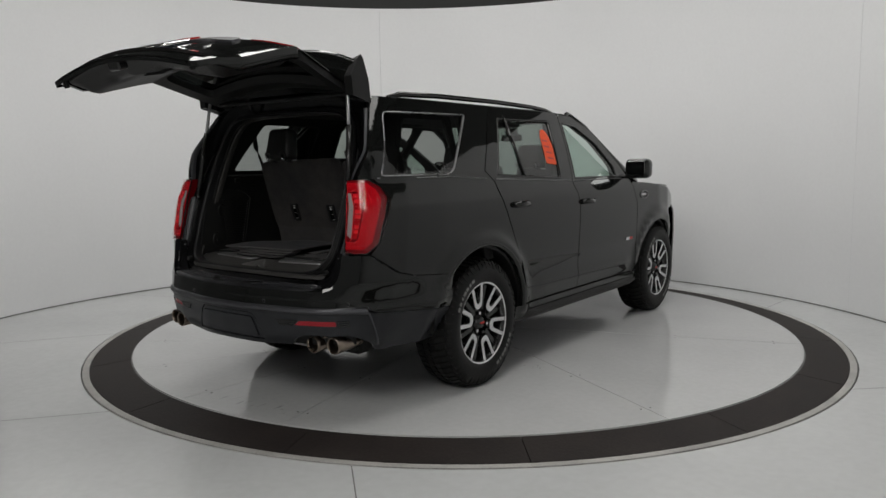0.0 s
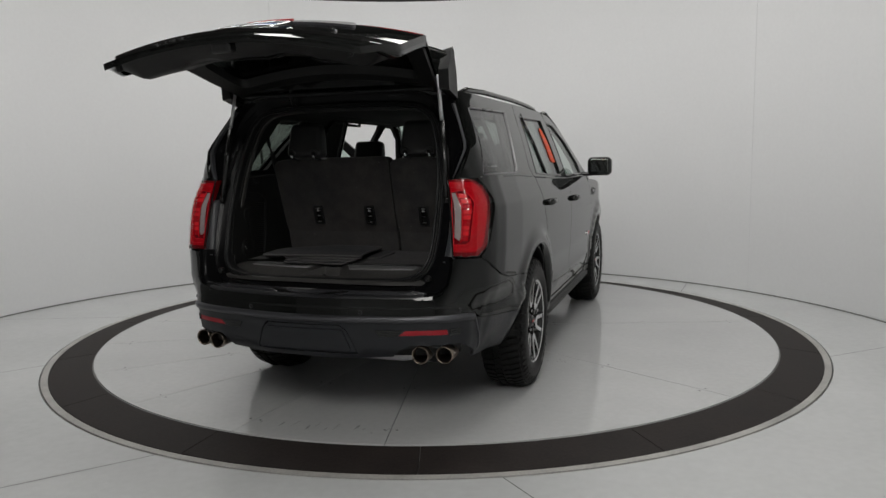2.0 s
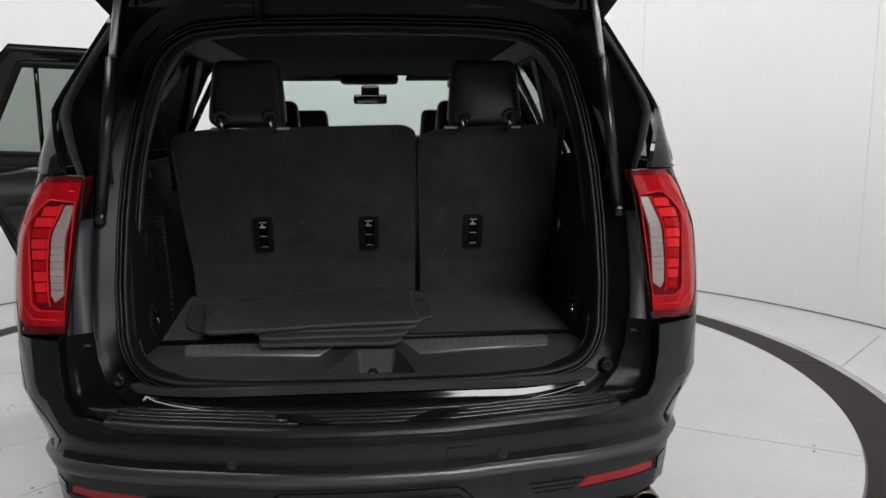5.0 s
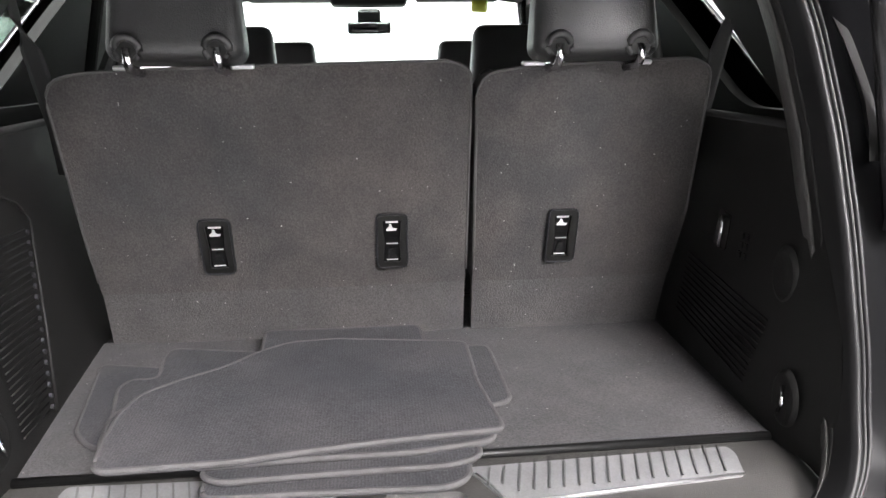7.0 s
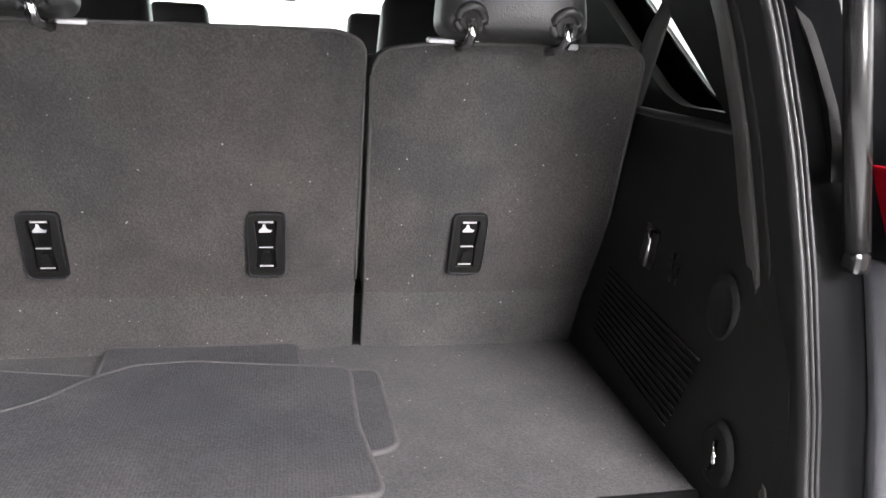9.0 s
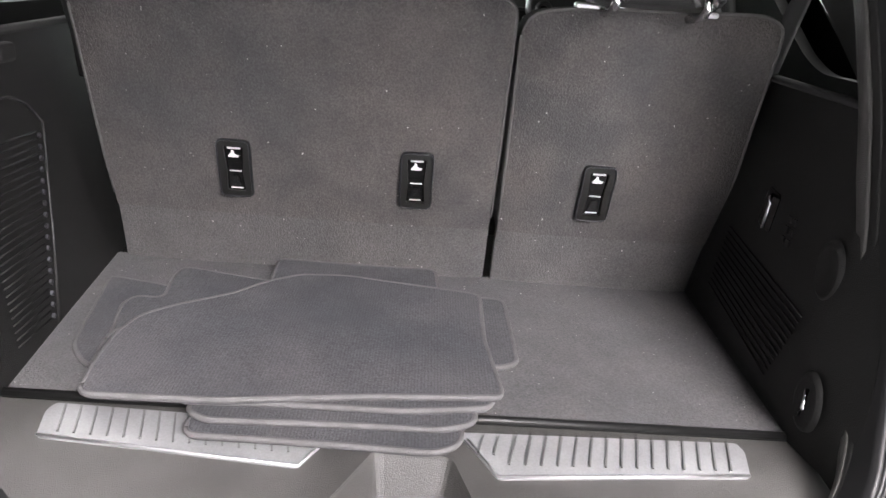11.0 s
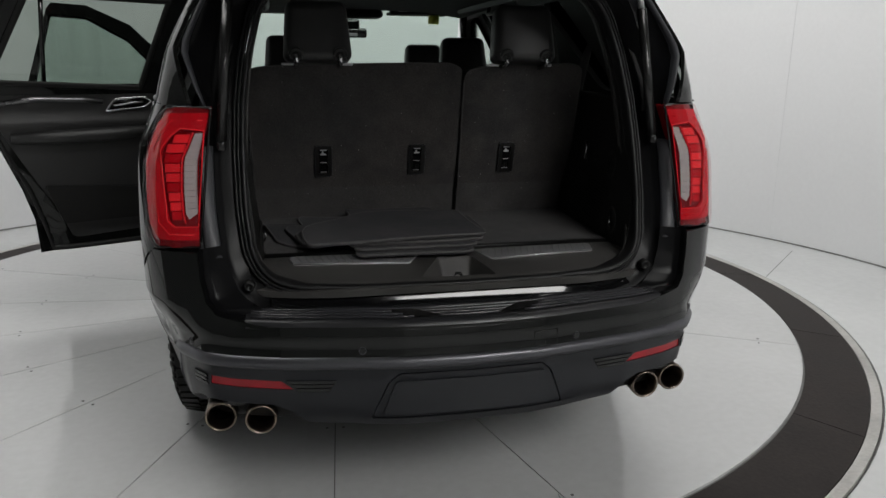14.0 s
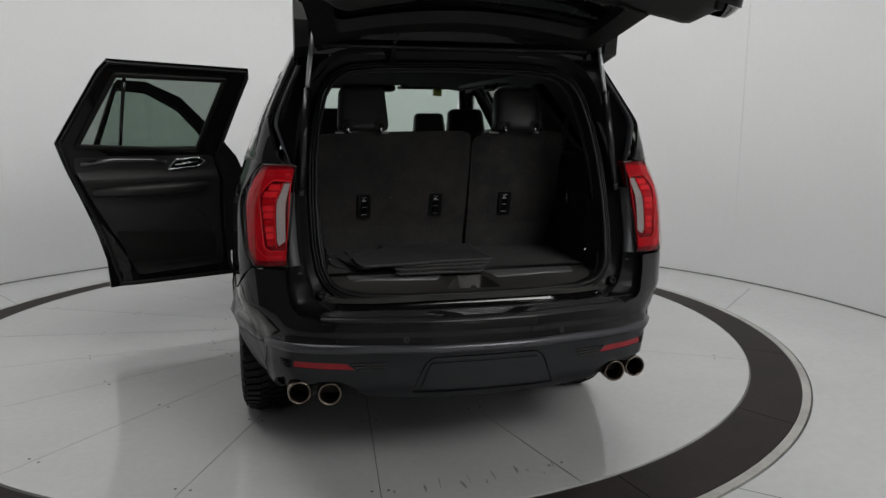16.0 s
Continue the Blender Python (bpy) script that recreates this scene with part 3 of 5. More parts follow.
RDOOR = [(1.372, 1.42), (1.668, 1.808), (1.74, 1.868), (2.70, 1.868), (2.712, 1.82), (2.545, 1.30), (2.612, 1.15), (2.60, .82), (2.622, .47), (1.77, .47), (1.765, .66), (1.700, .81), (1.580, 1.047), (1.470, 1.26), (1.448, 1.352)]
RWIN = rounded([(1.50, 1.385), (1.775, 1.795), (2.53, 1.80), (2.385, 1.345)], 0.025)
FDOOR = [(2.552, 1.30), (2.72, 1.82), (2.75, 1.857), (2.95, 1.848), (3.20, 1.74), (3.50, 1.46), (3.62, 1.32), (3.665, 1.27), (3.755, 1.09), (3.765, .76), (3.735, .47), (2.63, .47), (2.608, .82), (2.62, 1.15)]
FWIN = rounded([(2.60, 1.338), (2.735, 1.79), (2.95, 1.775), (3.20, 1.64), (3.40, 1.43), (3.40, 1.335)], 0.02)
FENDER = [(3.672, 1.27), (3.70, 1.285), (4.1, 1.262), (4.6, 1.20), (5.0, 1.08), (5.2, .95), (5.2, .62)] + arc_pts(4.321, .41, .50, 12, 150) + [(3.745, .5), (3.773, .76), (3.763, 1.09)]
ROCKER = [(1.70, .455), (3.80, .455), (3.80, .36), (1.70, .36)]

HINGE_Y, HINGE_Z, SWING = 0.50, 1.875, -73.5
M_GATE = Matrix.Translation((0, HINGE_Y, HINGE_Z)) @ Matrix.Rotation(radians(SWING), 4, "X") @ Matrix.Translation((0, -HINGE_Y, -HINGE_Z))
LDOOR = [(1.45, 1.42), (1.695, 1.865), (1.755, 1.932), (2.70, 1.908), (2.715, 1.84), (2.545, 1.30), (2.612, 1.15), (2.60, .82), (2.622, .46), (1.74, .46), (1.735, .64), (1.69, .81), (1.60, 1.047), (1.51, 1.26), (1.475, 1.352)]
LWIN = rounded([(1.555, 1.385), (1.79, 1.85), (2.545, 1.838), (2.385, 1.345)], 0.025)
HX, HY = -0.985, 2.778
M_DOOR = Matrix.Translation((HX, HY, 0)) @ Matrix.Rotation(radians(-67.6), 4, "Z") @ Matrix.Diagonal((1, .945, 1, 1)) @ Matrix.Translation((-HX, -HY, 0))
M_FRONT = Matrix.Translation((HX, 3.79, 0)) @ Matrix.Rotation(radians(-73), 4, "Z") @ Matrix.Translation((-HX, -3.79, 0))

car = tagged(new("car"), "black sport utility car with raised tailgate and open rear door", "car")


def ring_between(name, outer, fn, width, d0, d1, material, parent, label="", xform=None):
    """A narrow moulding along a closed outline."""
    rows = []
    lp = resample(outer, 0.04)
    cu, cv = sum(p[0] for p in lp) / len(lp), sum(p[1] for p in lp) / len(lp)
    for i, (u, v) in enumerate(lp):
        a, b = lp[i - 1], lp[(i + 1) % len(lp)]
        d = Vector((b[0] - a[0], b[1] - a[1])).normalized()
        n = Vector((-d.y, d.x))
        if n.dot(Vector((cu - u, cv - v))) < 0:
            n = -n
        q = []
        for w, dd in ((0, d1), (0, d0), (width * .5, d0 - .002), (width, d0), (width, d1)):
            p = Vector(fn(u + n.x * w, v + n.y * w, dd))
            q.append(xform @ p if xform is not None else p)
        rows.append(q)
    return strip(name, rows, material, parent, label, ring=True)


def car_side(sgn):
    fn = side(sgn)
    q = panel("quarter_panel", QUARTER, [QWIN], fn, PAINT, car, step=0.022)
    panel("window", QWIN, [], lambda y, z, d: fn(y, z, d + 0.008), PRIVACY, q, "dark tinted quarter glass", 0.06, 0.004)
    ring_between("moulding", QWIN, fn, 0.008, -0.0015, 0.01, MOULD, q, "thin bright window moulding")
    f = panel("fender", FENDER, [], fn, PAINT, car, step=0.06)
    box("fender_vent", (sgn * 1.0, 3.92, 1.16), (0.02, 0.16, 0.06), GLOSS, f, "gloss black fender vent", 0.02)
    tube("vent_rim", [fn(3.92 + .085 * math.cos(t), 1.16 + .034 * math.sin(t), -.006) for t in np.linspace(0, 2 * math.pi, 25)], .0045, MOULD, f, "bright vent rim", 6)
    box("badge", (sgn * 1.014, 3.90, 1.163), (0.008, 0.10, 0.022), ALU, f, "small silver badge")
    panel("rocker", ROCKER, [], fn, PAINT, car, step=0.08)
    # dark inner shell behind the gaps, open at the windows and wheels
    shell = [(.36, .99), (.37, 1.28), (.34, 1.40), (.43, 1.6), (.53, 1.8), (.57, 1.86), (2.95, 1.84), (3.2, 1.73), (3.5, 1.45), (3.66, 1.27), (4.6, 1.18), (5.0, 1.05), (5.1, .7)] + arc_pts(4.321, .41, .48, 12, 168) + [(3.8, .42), (1.76, .42)] + arc_pts(1.25, .41, .51, 10, 141) + [(.5, .86)]
    opening = lambda out, cy, cz: [(max(cy + (y - cy) * .90, 1.72), cz + (z - cz) * .90) for y, z in out]
    panel("inner_shell", shell, [QWIN_IN, RWIN, FWIN] if sgn > 0 else [QWIN, opening(RDOOR, 2.12, 1.16), opening(FDOOR, 3.12, 1.14)], lambda y, z, d: fn(y, z, d + 0.035), TRIM, car, "", 0.08, 0.03)
    # doors
    for kind, out, win in (("rear_door", RDOOR, RWIN), ("front_door", FDOOR, FWIN)):
        rear = kind == "rear_door"
        xf = None if sgn > 0 else M_DOOR if rear else M_FRONT
        if rear and sgn < 0:
            out, win = LDOOR, LWIN
        d = panel(kind, out, [win], fn, PAINT, car, kind.replace("_", " ") + " swung wide open" if sgn < 0 else "", 0.05, 0.02, xform=xf)
        panel("window", win, [], lambda y, z, dd: fn(y, z, dd + 0.012), LIGHTGLASS if not rear else DOORGLASS if sgn < 0 else PRIVACY, d, "dark tinted door glass" if kind == "rear_door" else "clear door glass", 0.08, 0.004, xform=xf)
        ring_between("seal", win, fn, 0.014, -0.001, 0.014, GLOSS, d, "", xform=xf)
        hy = 1.70 if kind == "rear_door" else 2.735
        hz = 1.185 if kind == "rear_door" else 1.155
        hm = xf if xf is not None else Matrix()
        pts = [(hy - 0.085, hz, 0.004), (hy - .07, hz, -.022), (hy, hz + .002, -.03), (hy + .07, hz + .002, -.026), (hy + .105, hz, 0.0)]
        tube("door_handle", [hm @ Vector(fn(a, b, c)) for a, b, c in pts], 0.021, PAINT, d, "black pull handle", 8)
        if kind == "rear_door":
            # divider bar between the main glass and the small fixed light
            tube("divider_bar", [hm @ Vector(fn(a, b, 0.006)) for a, b in ((1.862, 1.372), (1.866, 1.59), (1.870, 1.81 if sgn > 0 else 1.845))], 0.012, GLOSS, d, "", 6)
    tube("belt_moulding", [fn(y, z, -.003) for y, z in ((.36, 1.397), (.70, 1.393), (.98, 1.392), (1.35, 1.372))], .0036, MOULD, car, "thin bright belt moulding", 6)
    if sgn < 0:
        panel("inner_frame", [(y, z - .004) for y, z in FDOOR], [FWIN], lambda y, z, d: fn(y, z, .065 - d), TRIM, d, "black inner door frame", 0.06, 0.045, xform=M_FRONT)
    front = M_FRONT if sgn < 0 else Matrix()
    tube("belt_moulding", [front @ Vector(fn(y, z, -.003)) for y, z in ((2.56, 1.325), (2.9, 1.325), (3.3, 1.325), (3.58, 1.322))], .0036, MOULD, car, "thin bright belt moulding", 6)
    if sgn > 0:
        tube("belt_moulding", [fn(y, z, -.003) for y, z in ((1.47, 1.365), (1.8, 1.352), (2.2, 1.338), (2.53, 1.328))], .0036, MOULD, car, "thin bright belt moulding", 6)
    # lower side step
    rows = []
    for y in np.linspace(1.72, 3.86, 18):
        e = 0.03 * (1 if y in (1.72, 3.86) else 0)
        rows.append([(sgn * x, y, z) for x, z in ((.86, .40), (.955 - e, .405), (.985 - e, .39), (.985 - e, .36), (.955 - e, .335), (.86, .33))])
    strip("side_step", rows, PLASTIC, car, "black ribbed running board", closed=True)
    # roof rail
    tube("roof_rail", [(sgn * x, y, z) for y, x, z in ((.72, .66, 1.875), (.82, .668, 1.902), (1.2, .675, 1.914), (1.9, .68, 1.914), (2.4, .682, 1.903), (2.62, .684, 1.888), (2.72, .684, 1.868))], 0.017, GLOSS, car, "gloss black roof rail", 8)
    # wheel arch lips
    for cy, rr, a0, a1 in ((1.25, .53, 5, 141), (4.321, .50, 8, 165)):
        rows = []
        for k in range(25):
            a = radians(a0 + (a1 - a0) * k / 24)
            q = []
            for r, d in ((rr + .022, .0005), (rr + .016, -.0025), (rr + .002, -.0035), (rr - .006, .004), (rr - .008, .05)):
                y, z = cy + r * math.cos(a), .41 + r * math.sin(a)
                q.append(fn(y, z, d))
            rows.append(q)
        strip("wheel_arch", rows, PAINT, car)
        # liner
        rows = []
        for k in range(17):
            a = radians(4 + 172 * k / 16)
            rows.append([(sgn * x, cy + (rr - .01) * math.cos(a), .41 + (rr - .01) * math.sin(a)) for x in (.98 if rr > .52 else .93, .80, .62)])
        strip("wheel_liner", rows, TRIM, car, "dark wheel arch liner")


# ---- wheels ----
def wheel(x, y, sgn):
    """Outer face towards +x before it is placed."""
    w = new("wheel")
    w.parent = car
    R = 0.418
    prof_t = [(.268, -.13), (.285, -.145), (.33, -.148), (.375, -.14), (.400, -.122), (.411, -.10), (R, -.06), (R, .06), (.411, .10), (.400, .122), (.375, .14), (.33, .148), (.285, .145), (.268, .13)]
    v, f = lathe_data(prof_t, 72)
    tyre = link_mesh("tyre", v, f, TYRE, w, "black all-terrain tyre", True)
    lugs = []
    n = 58
    for k in range(n):
        t = 2 * math.pi * k / n
        for side_s in (-1, 1):
            tt = t + (0.5 * side_s * math.pi / n)
            rot = Matrix.Rotation(tt, 4, "X")
            lugs.append(block_data((0, 0, 0), (0.070, 0.029, 0.010), None))
            lugs[-1] = moved(lugs[-1], rot @ Matrix.Translation((side_s * .082, 0, R + .003)) @ Matrix.Rotation(radians(14 * side_s), 4, "Y") @ Matrix.Rotation(radians(12), 4, "Z"))
            lugs.append(moved(block_data((0, 0, 0), (0.008, 0.024 if k % 2 else .018, 0.046 if k % 2 else 0.030)), rot @ Matrix.Translation((side_s * .134, 0, .384)) @ Matrix.Rotation(radians(-24 * side_s), 4, "Y")))
        rot = Matrix.Rotation(t, 4, "X")
        for xx in (-.028, .028):
            lugs.append(moved(block_data((0, 0, 0), (0.042, 0.026, 0.010)), rot @ Matrix.Translation((xx, .02 * (1 if xx > 0 else -1), R + .004)) @ Matrix.Rotation(radians(20), 4, "Z")))
    v, f = join(*lugs)
    link_mesh("tread", v, f, TYRE, tyre, "blocky tread")
    for k, wide in enumerate((.030, .018, .026, .034, .016, .024, .028)):
        for base in (.45, .45 + math.pi):
            rot = Matrix.Rotation(base + .115 * k, 4, "X")
            v, f = moved(block_data((0, 0, 0), (.003, wide, .020)), rot @ Matrix.Translation((.1480, 0, .326)))
            link_mesh("letter_bar", v, f, TYREPRINT, tyre, "pale raised sidewall lettering")
    rim_p = [(.27, -.12), (.262, -.10), (.245, .02), (.25, .10), (.262, .125), (.276, .132), (.276, .120), (.262, .10)]
    v, f = lathe_data(rim_p, 64)
    rim = link_mesh("rim", v, f, RIMDARK, w, "black alloy wheel with machined spokes", True)
    # dark dish
    v, f = lathe_data([(.0, .075), (.07, .078), (.10, .06), (.25, .02)], 48)
    link_mesh("dish", v, f, RIMDARK, rim, "", True)
    v, f = lathe_data([(.276, .1335), (.268, .1345), (.262, .13)], 64)
    link_mesh("lip", v, f, RIMFACE, rim, "bright machined lip", True)
    for k in range(6):
        a = 2 * math.pi * k / 6 + 0.26
        rot = Matrix.Rotation(a, 4, "X")
        # each spoke is a U, open to the lip
        outer, inner = [], []
        pts = [(.262, .066), (.20, .056), (.135, .044), (.108, .030), (.100, 0), (.108, -.030), (.135, -.044), (.20, -.056), (.262, -.066)]
        ins = [(.262, .040), (.20, .030), (.150, .022), (.140, .014), (.136, 0), (.140, -.014), (.150, -.022), (.20, -.030), (.262, -.040)]
        top = lambda r: 0.112 + 0.016 * ((r - .1) / .16)
        rows = []
        for (r1, s1), (r2, s2) in zip(pts, ins):
            rows.append([rot @ Vector(p) for p in ((top(r1) - .05, s1, r1), (top(r1), s1, r1), (top(r2), s2, r2), (top(r2) - .05, s2, r2))])
        s = strip("spoke", rows, RIMFACE, rim, "machined U-shaped spoke", smooth=False)
        # dark pocket spokes between
        v, f = block_data((0, 0, 0), (.05, .03, .16), None)
        v = [rot @ (Matrix.Rotation(math.pi / 6, 4, "X") @ (p + Vector((.075, 0, .17)))) for p in v]
        link_mesh("rib", v, f, RIMDARK, rim)
        aa = a + math.pi / 6
        nut = lathe_data([(.0, .115), (.011, .113), (.012, .08)], 8)
        link_mesh("lug_nut", [Vector((p.x, p.y + .068 * math.cos(aa), p.z + .068 * math.sin(aa))) for p in nut[0]], nut[1], CHROME if k % 2 else RIMDARK, rim)
    v, f = lathe_data([(.0, .118), (.03, .117), (.038, .108), (.055, .085)], 32)
    link_mesh("hub_cap", v, f, RIMDARK, rim, "", True)
    v, f = block_data((.1195, 0, 0), (.003, .044, .012))
    link_mesh("emblem", v, f, REDPRINT, rim, "small red centre emblem")
    v, f = lathe_data([(.0, .0), (.17, .0), (.17, .02), (.0, .02)], 32)
    link_mesh("brake_disc", [p + Vector((-.02, 0, 0)) for p in v], f, ALU, w, "", True)
    w.matrix_basis = Matrix.Translation((x, y, 0.424)) @ (Matrix() if sgn > 0 else Matrix.Rotation(math.pi, 4, "Z"))
    return w


for sx in (1, -1):
    for wy in (1.25, 4.321):
        wheel(sx * 0.865, wy, sx)
for sx in (1, -1):
    car_side(sx)

# ---- roof, hood, glass ----
roof_z = lambda x, y: 1.925 - 0.045 * (abs(x) / .7) ** 2.4 - 0.02 * max((y - 2.2) / .9, 0) ** 2 - .045 * max((0.75 - y) / .25, 0) ** 2
panel("roof", [(-.70, .52), (.70, .52), (.70, 2.9), (.60, 3.05), (-.60, 3.05), (-.70, 2.9)], [], lambda x, y, d: (x, y, roof_z(x, y) - d), PAINT, car, step=0.1, thick=0.03)
panel("headliner", [(-.68, .56), (.68, .56), (.68, 2.98), (-.68, 2.98)], [], lambda x, y, d: (x, y, min(roof_z(x, y) - 0.075, 1.835) + d), CLOTHLINER, car, "black cloth headliner", step=0.15, thick=0.03)
ws = lambda x, s, d: (x * (1 + .22 * s), 3.0 + .98 * s - 0.16 * (x / .7) ** 2 * 1.0 - d * .5, 1.868 - .60 * s - .035 * (x / .7) ** 2 - d)
panel("windshield", [(-.64, 0), (.64, 0), (.68, 1), (-.68, 1)], [], ws, LIGHTGLASS, car, "clear greenish windscreen", step=0.12, thick=0.005)
for sx in (1, -1):
    tube("front_pillar", [(sx * .70, 2.95, 1.86), (sx * .745, 3.16, 1.765), (sx * .85, 3.50, 1.51), (sx * .945, 3.84, 1.275)], 0.035, PAINT, car, n=8)
hood = lambda x, y, d: (x, y, 1.275 - .015 * (abs(x) / .8) ** 3 - 0.05 * max((y - 4.0) / 1.0, 0) ** 2 - .35 * max((y - 4.85) / .4, 0) ** 3 - d)
panel("hood", [(-.93, 3.86), (.93, 3.86), (.93, 4.5), (.86, 4.9), (.6, 5.2), (-.6, 5.2), (-.86, 4.9), (-.93, 4.5)], [], hood, PAINT, car, step=0.1, thick=0.03)
nose = smooth_curve([(0, 5.33), (.4, 5.30), (.7, 5.22), (.85, 5.08), (.95, 4.85)], .1)
panel("front_bumper", rounded([(-.95, .40), (.95, .40), (.95, .98), (.75, 1.1), (-.75, 1.1), (-.95, .98)], .05), [], lambda x, z, d: (x, float(nose(abs(x))) - d - .1 * abs(z - .75), z), PAINT, car, step=0.1, thick=.03)
for sx in (1, -1):
    box("headlight", (sx * .80, 4.97, 1.03), (.12, .20, .14), CLEARLENS, car, "clear headlamp", .03)
    m = new("door_mirror")
    m.parent = car
    turn = M_FRONT if sx < 0 else Matrix()
    box("housing", (sx * 1.125, 3.50, 1.405), (.22, .13, .17), PAINT, m, "black mirror housing", .045, seg=4).data.transform(turn)
    box("mirror_glass", (sx * 1.128, 3.434, 1.412), (.155, .006, .115), MIRROR, m, "mirror pane", .02, m=Matrix.Rotation(radians(-sx * 3), 4, "Z")).data.transform(turn)
    box("arm", (sx * 1.0, 3.49, 1.335), (.14, .06, .035), GLOSS, m, "", .015).data.transform(turn)
box("underbody", (0, 2.6, .40), (1.24, 4.3, .16), TRIM, car, "dark underbody", .03)
box("floor_pan", (0, 2.75, .52), (1.84, 2.1, .06), CARPET, car, "", .01)
box("tail_pan", (0, .62, .50), (1.2, .9, .12), TRIM, car, "", .04)
box("rear_axle", (0, 1.25, .40), (1.5, .12, .12), TRIM, car, "", .03)
tube("muffler", [(-.55, .42, .42), (-.4, .42, .42), (.4, .42, .42), (.55, .42, .42)], .09, ALU, car, n=12, taper=[.6, 1, 1, .6])

# ---- the tail: bumper, lamps, rear opening ----
BP = [(0, -.045), (.2, -.038), (.33, -.015), (.55, .025), (.70, .073), (.80, .128), (.893, .200), (.950, .280), (.980, .375), (.996, .52), (1.005, .72), (1.010, .90)]
bx, by = np.array([p[0] for p in BP]), np.array([p[1] for p in BP])
bu = np.concatenate([[0], np.cumsum(np.hypot(np.diff(bx), np.diff(by)))])
cx_, cy_ = smooth_curve(list(zip(bu, bx)), .05), smooth_curve(list(zip(bu, by)), .05)
UMAX = float(bu[-1])
b_off = smooth_curve([(.36, -.11), (.42, -.055), (.48, -.018), (.56, -.004), (.625, .0), (.655, .014), (.675, .012), (.69, .006), (.73, .006), (.775, .003), (.80, -.010), (.86, -.026), (.98, -.045)], .012)


def bump_pt(u, z, d):
    """A point on the bumper: along it from its middle, height, depth."""
    s = 1 if u >= 0 else -1
    a = min(abs(u), UMAX)
    x, y = float(cx_(a)), float(cy_(a))
    e = .004
    dx, dy = float(cx_(a + e) - cx_(max(a - e, 0))), float(cy_(a + e) - cy_(max(a - e, 0)))
    L = math.hypot(dx, dy) or 1
    nx, ny = dy / L, -dx / L
    o = float(b_off(z))
    if z > .69:
        o *= max(1 - max((a - .75) / .25, 0), 0)
    r = math.hypot(y - 1.25, z - .41)
    o += .022 * math.exp(-((r - .56) / .055) ** 2)
    if z < .66:
        # the sides tuck in ahead of the wheels
        o -= .05 * min(max((a - 1.0) / .30, 0), 1) * min((.66 - z) / .18, 1)
    if z < .80:
        # the corners below the lamps turn in tighter
        o -= .065 * min(max((a - .80) / .20, 0), 1) * min(max((1.42 - a) / .30, 0), 1) * min((.80 - z) / .12, 1)
    o -= d
    return (s * (x + nx * o), y + ny * o, z)


def u_of(x):
    return float(np.interp(abs(x), bx, bu)) * (1 if x >= 0 else -1)


UE = UMAX - .02
bumper = new("rear_bumper")
bumper.parent = car
panel("bumper_cover", [(-UE, .80), (-1.30, .832), (-1.17, .865), (-1.08, .915), (-1.0, .974), (-.838, .974), (-.828, .90), (-.805, .83), (-.77, .797), (-.6, .775), (.6, .775), (.77, .797), (.805, .83), (.828, .90), (.838, .974), (1.0, .974), (1.08, .915), (1.17, .865), (1.30, .832), (UE, .80), (UE, .60), (1.05, .645), (.95, .683), (-.95, .683), (-1.05, .645), (-UE, .60)], [], bump_pt, PAINT, bumper, "gloss black painted bumper cover", .05)
LOWER = [(-UE, .595), (-1.05, .64), (-.97, .655), (.97, .655), (1.05, .64), (UE, .595), (UE, .40), (1.12, .40), (1.0, .47), (.93, .50), (.86, .525), (.60, .525), (.54, .50), (.50, .46), (.30, .445), (-.30, .445), (-.50, .46), (-.54, .50), (-.60, .525), (-.86, .525), (-.93, .50), (-1.0, .47), (-1.12, .40), (-UE, .40)]
COVER = rounded([(-.222, .632), (.222, .632), (.258, .60), (.312, .472), (-.312, .472), (-.258, .60)], .012)
REFL = {s: rounded([(s * .535, .578), (s * .80, .580), (s * .795, .608), (s * .572, .606)], .004) for s in (1, -1)}
panel("lower_valance", LOWER, [COVER, REFL[1], REFL[-1]], bump_pt, SATIN, bumper, "satin dark grey lower bumper", .05, .02)
panel("tow_cover", [(u * .984, .551 + (z - .551) * .93) for u, z in COVER], [], lambda u, z, d: bump_pt(u, z, d + .003), SATIN, bumper, "removable hitch cover", .05, .02)
panel("cover_face", rounded([(-.232, .605), (.232, .605), (.275, .490), (-.275, .490)], .015), [], lambda u, z, d: bump_pt(u, z, d - .006), SATIN, bumper, "raised face of the hitch cover", .05, .009)
panel("valance_back", [(-.9, .64), (.9, .64), (.9, .46), (-.9, .46)], [], lambda u, z, d: bump_pt(u, z, d + .03), TRIM, bumper, "", .1, .01)
for s in (1, -1):
    panel("reflector", REFL[s], [], lambda u, z, d: bump_pt(u, z, d + .004), REFLECT, bumper, "red bumper reflector", .05, .01)
    for k in range(3):
        z0 = .609 - .0125 * k
        u0 = .558 - .014 * k
        panel("vent_bar", [(s * (u0 - .150 + .022 * k), z0), (s * u0, z0), (s * (u0 - .008), z0 - .009), (s * (u0 - .143 + .022 * k), z0 - .009)], [], lambda u, z, d: bump_pt(u, z, d - .005), GLOSS, bumper, "", .05, .009)
        panel("vent_bar", [(s * .812, z0), (s * .875, z0), (s * .872, z0 - .008), (s * .810, z0 - .008)], [], lambda u, z, d: bump_pt(u, z, d - .005), GLOSS, bumper, "", .05, .009)
rows = []
for u in np.linspace(-.985, .985, 60):
    dz = -.012 * max(abs(u) - .9, 0) / .085
    rows.append([bump_pt(u, z + dz, d) for z, d in ((.686, .004), (.685, -.005), (.669, -.010), (.650, -.006), (.646, .006))])
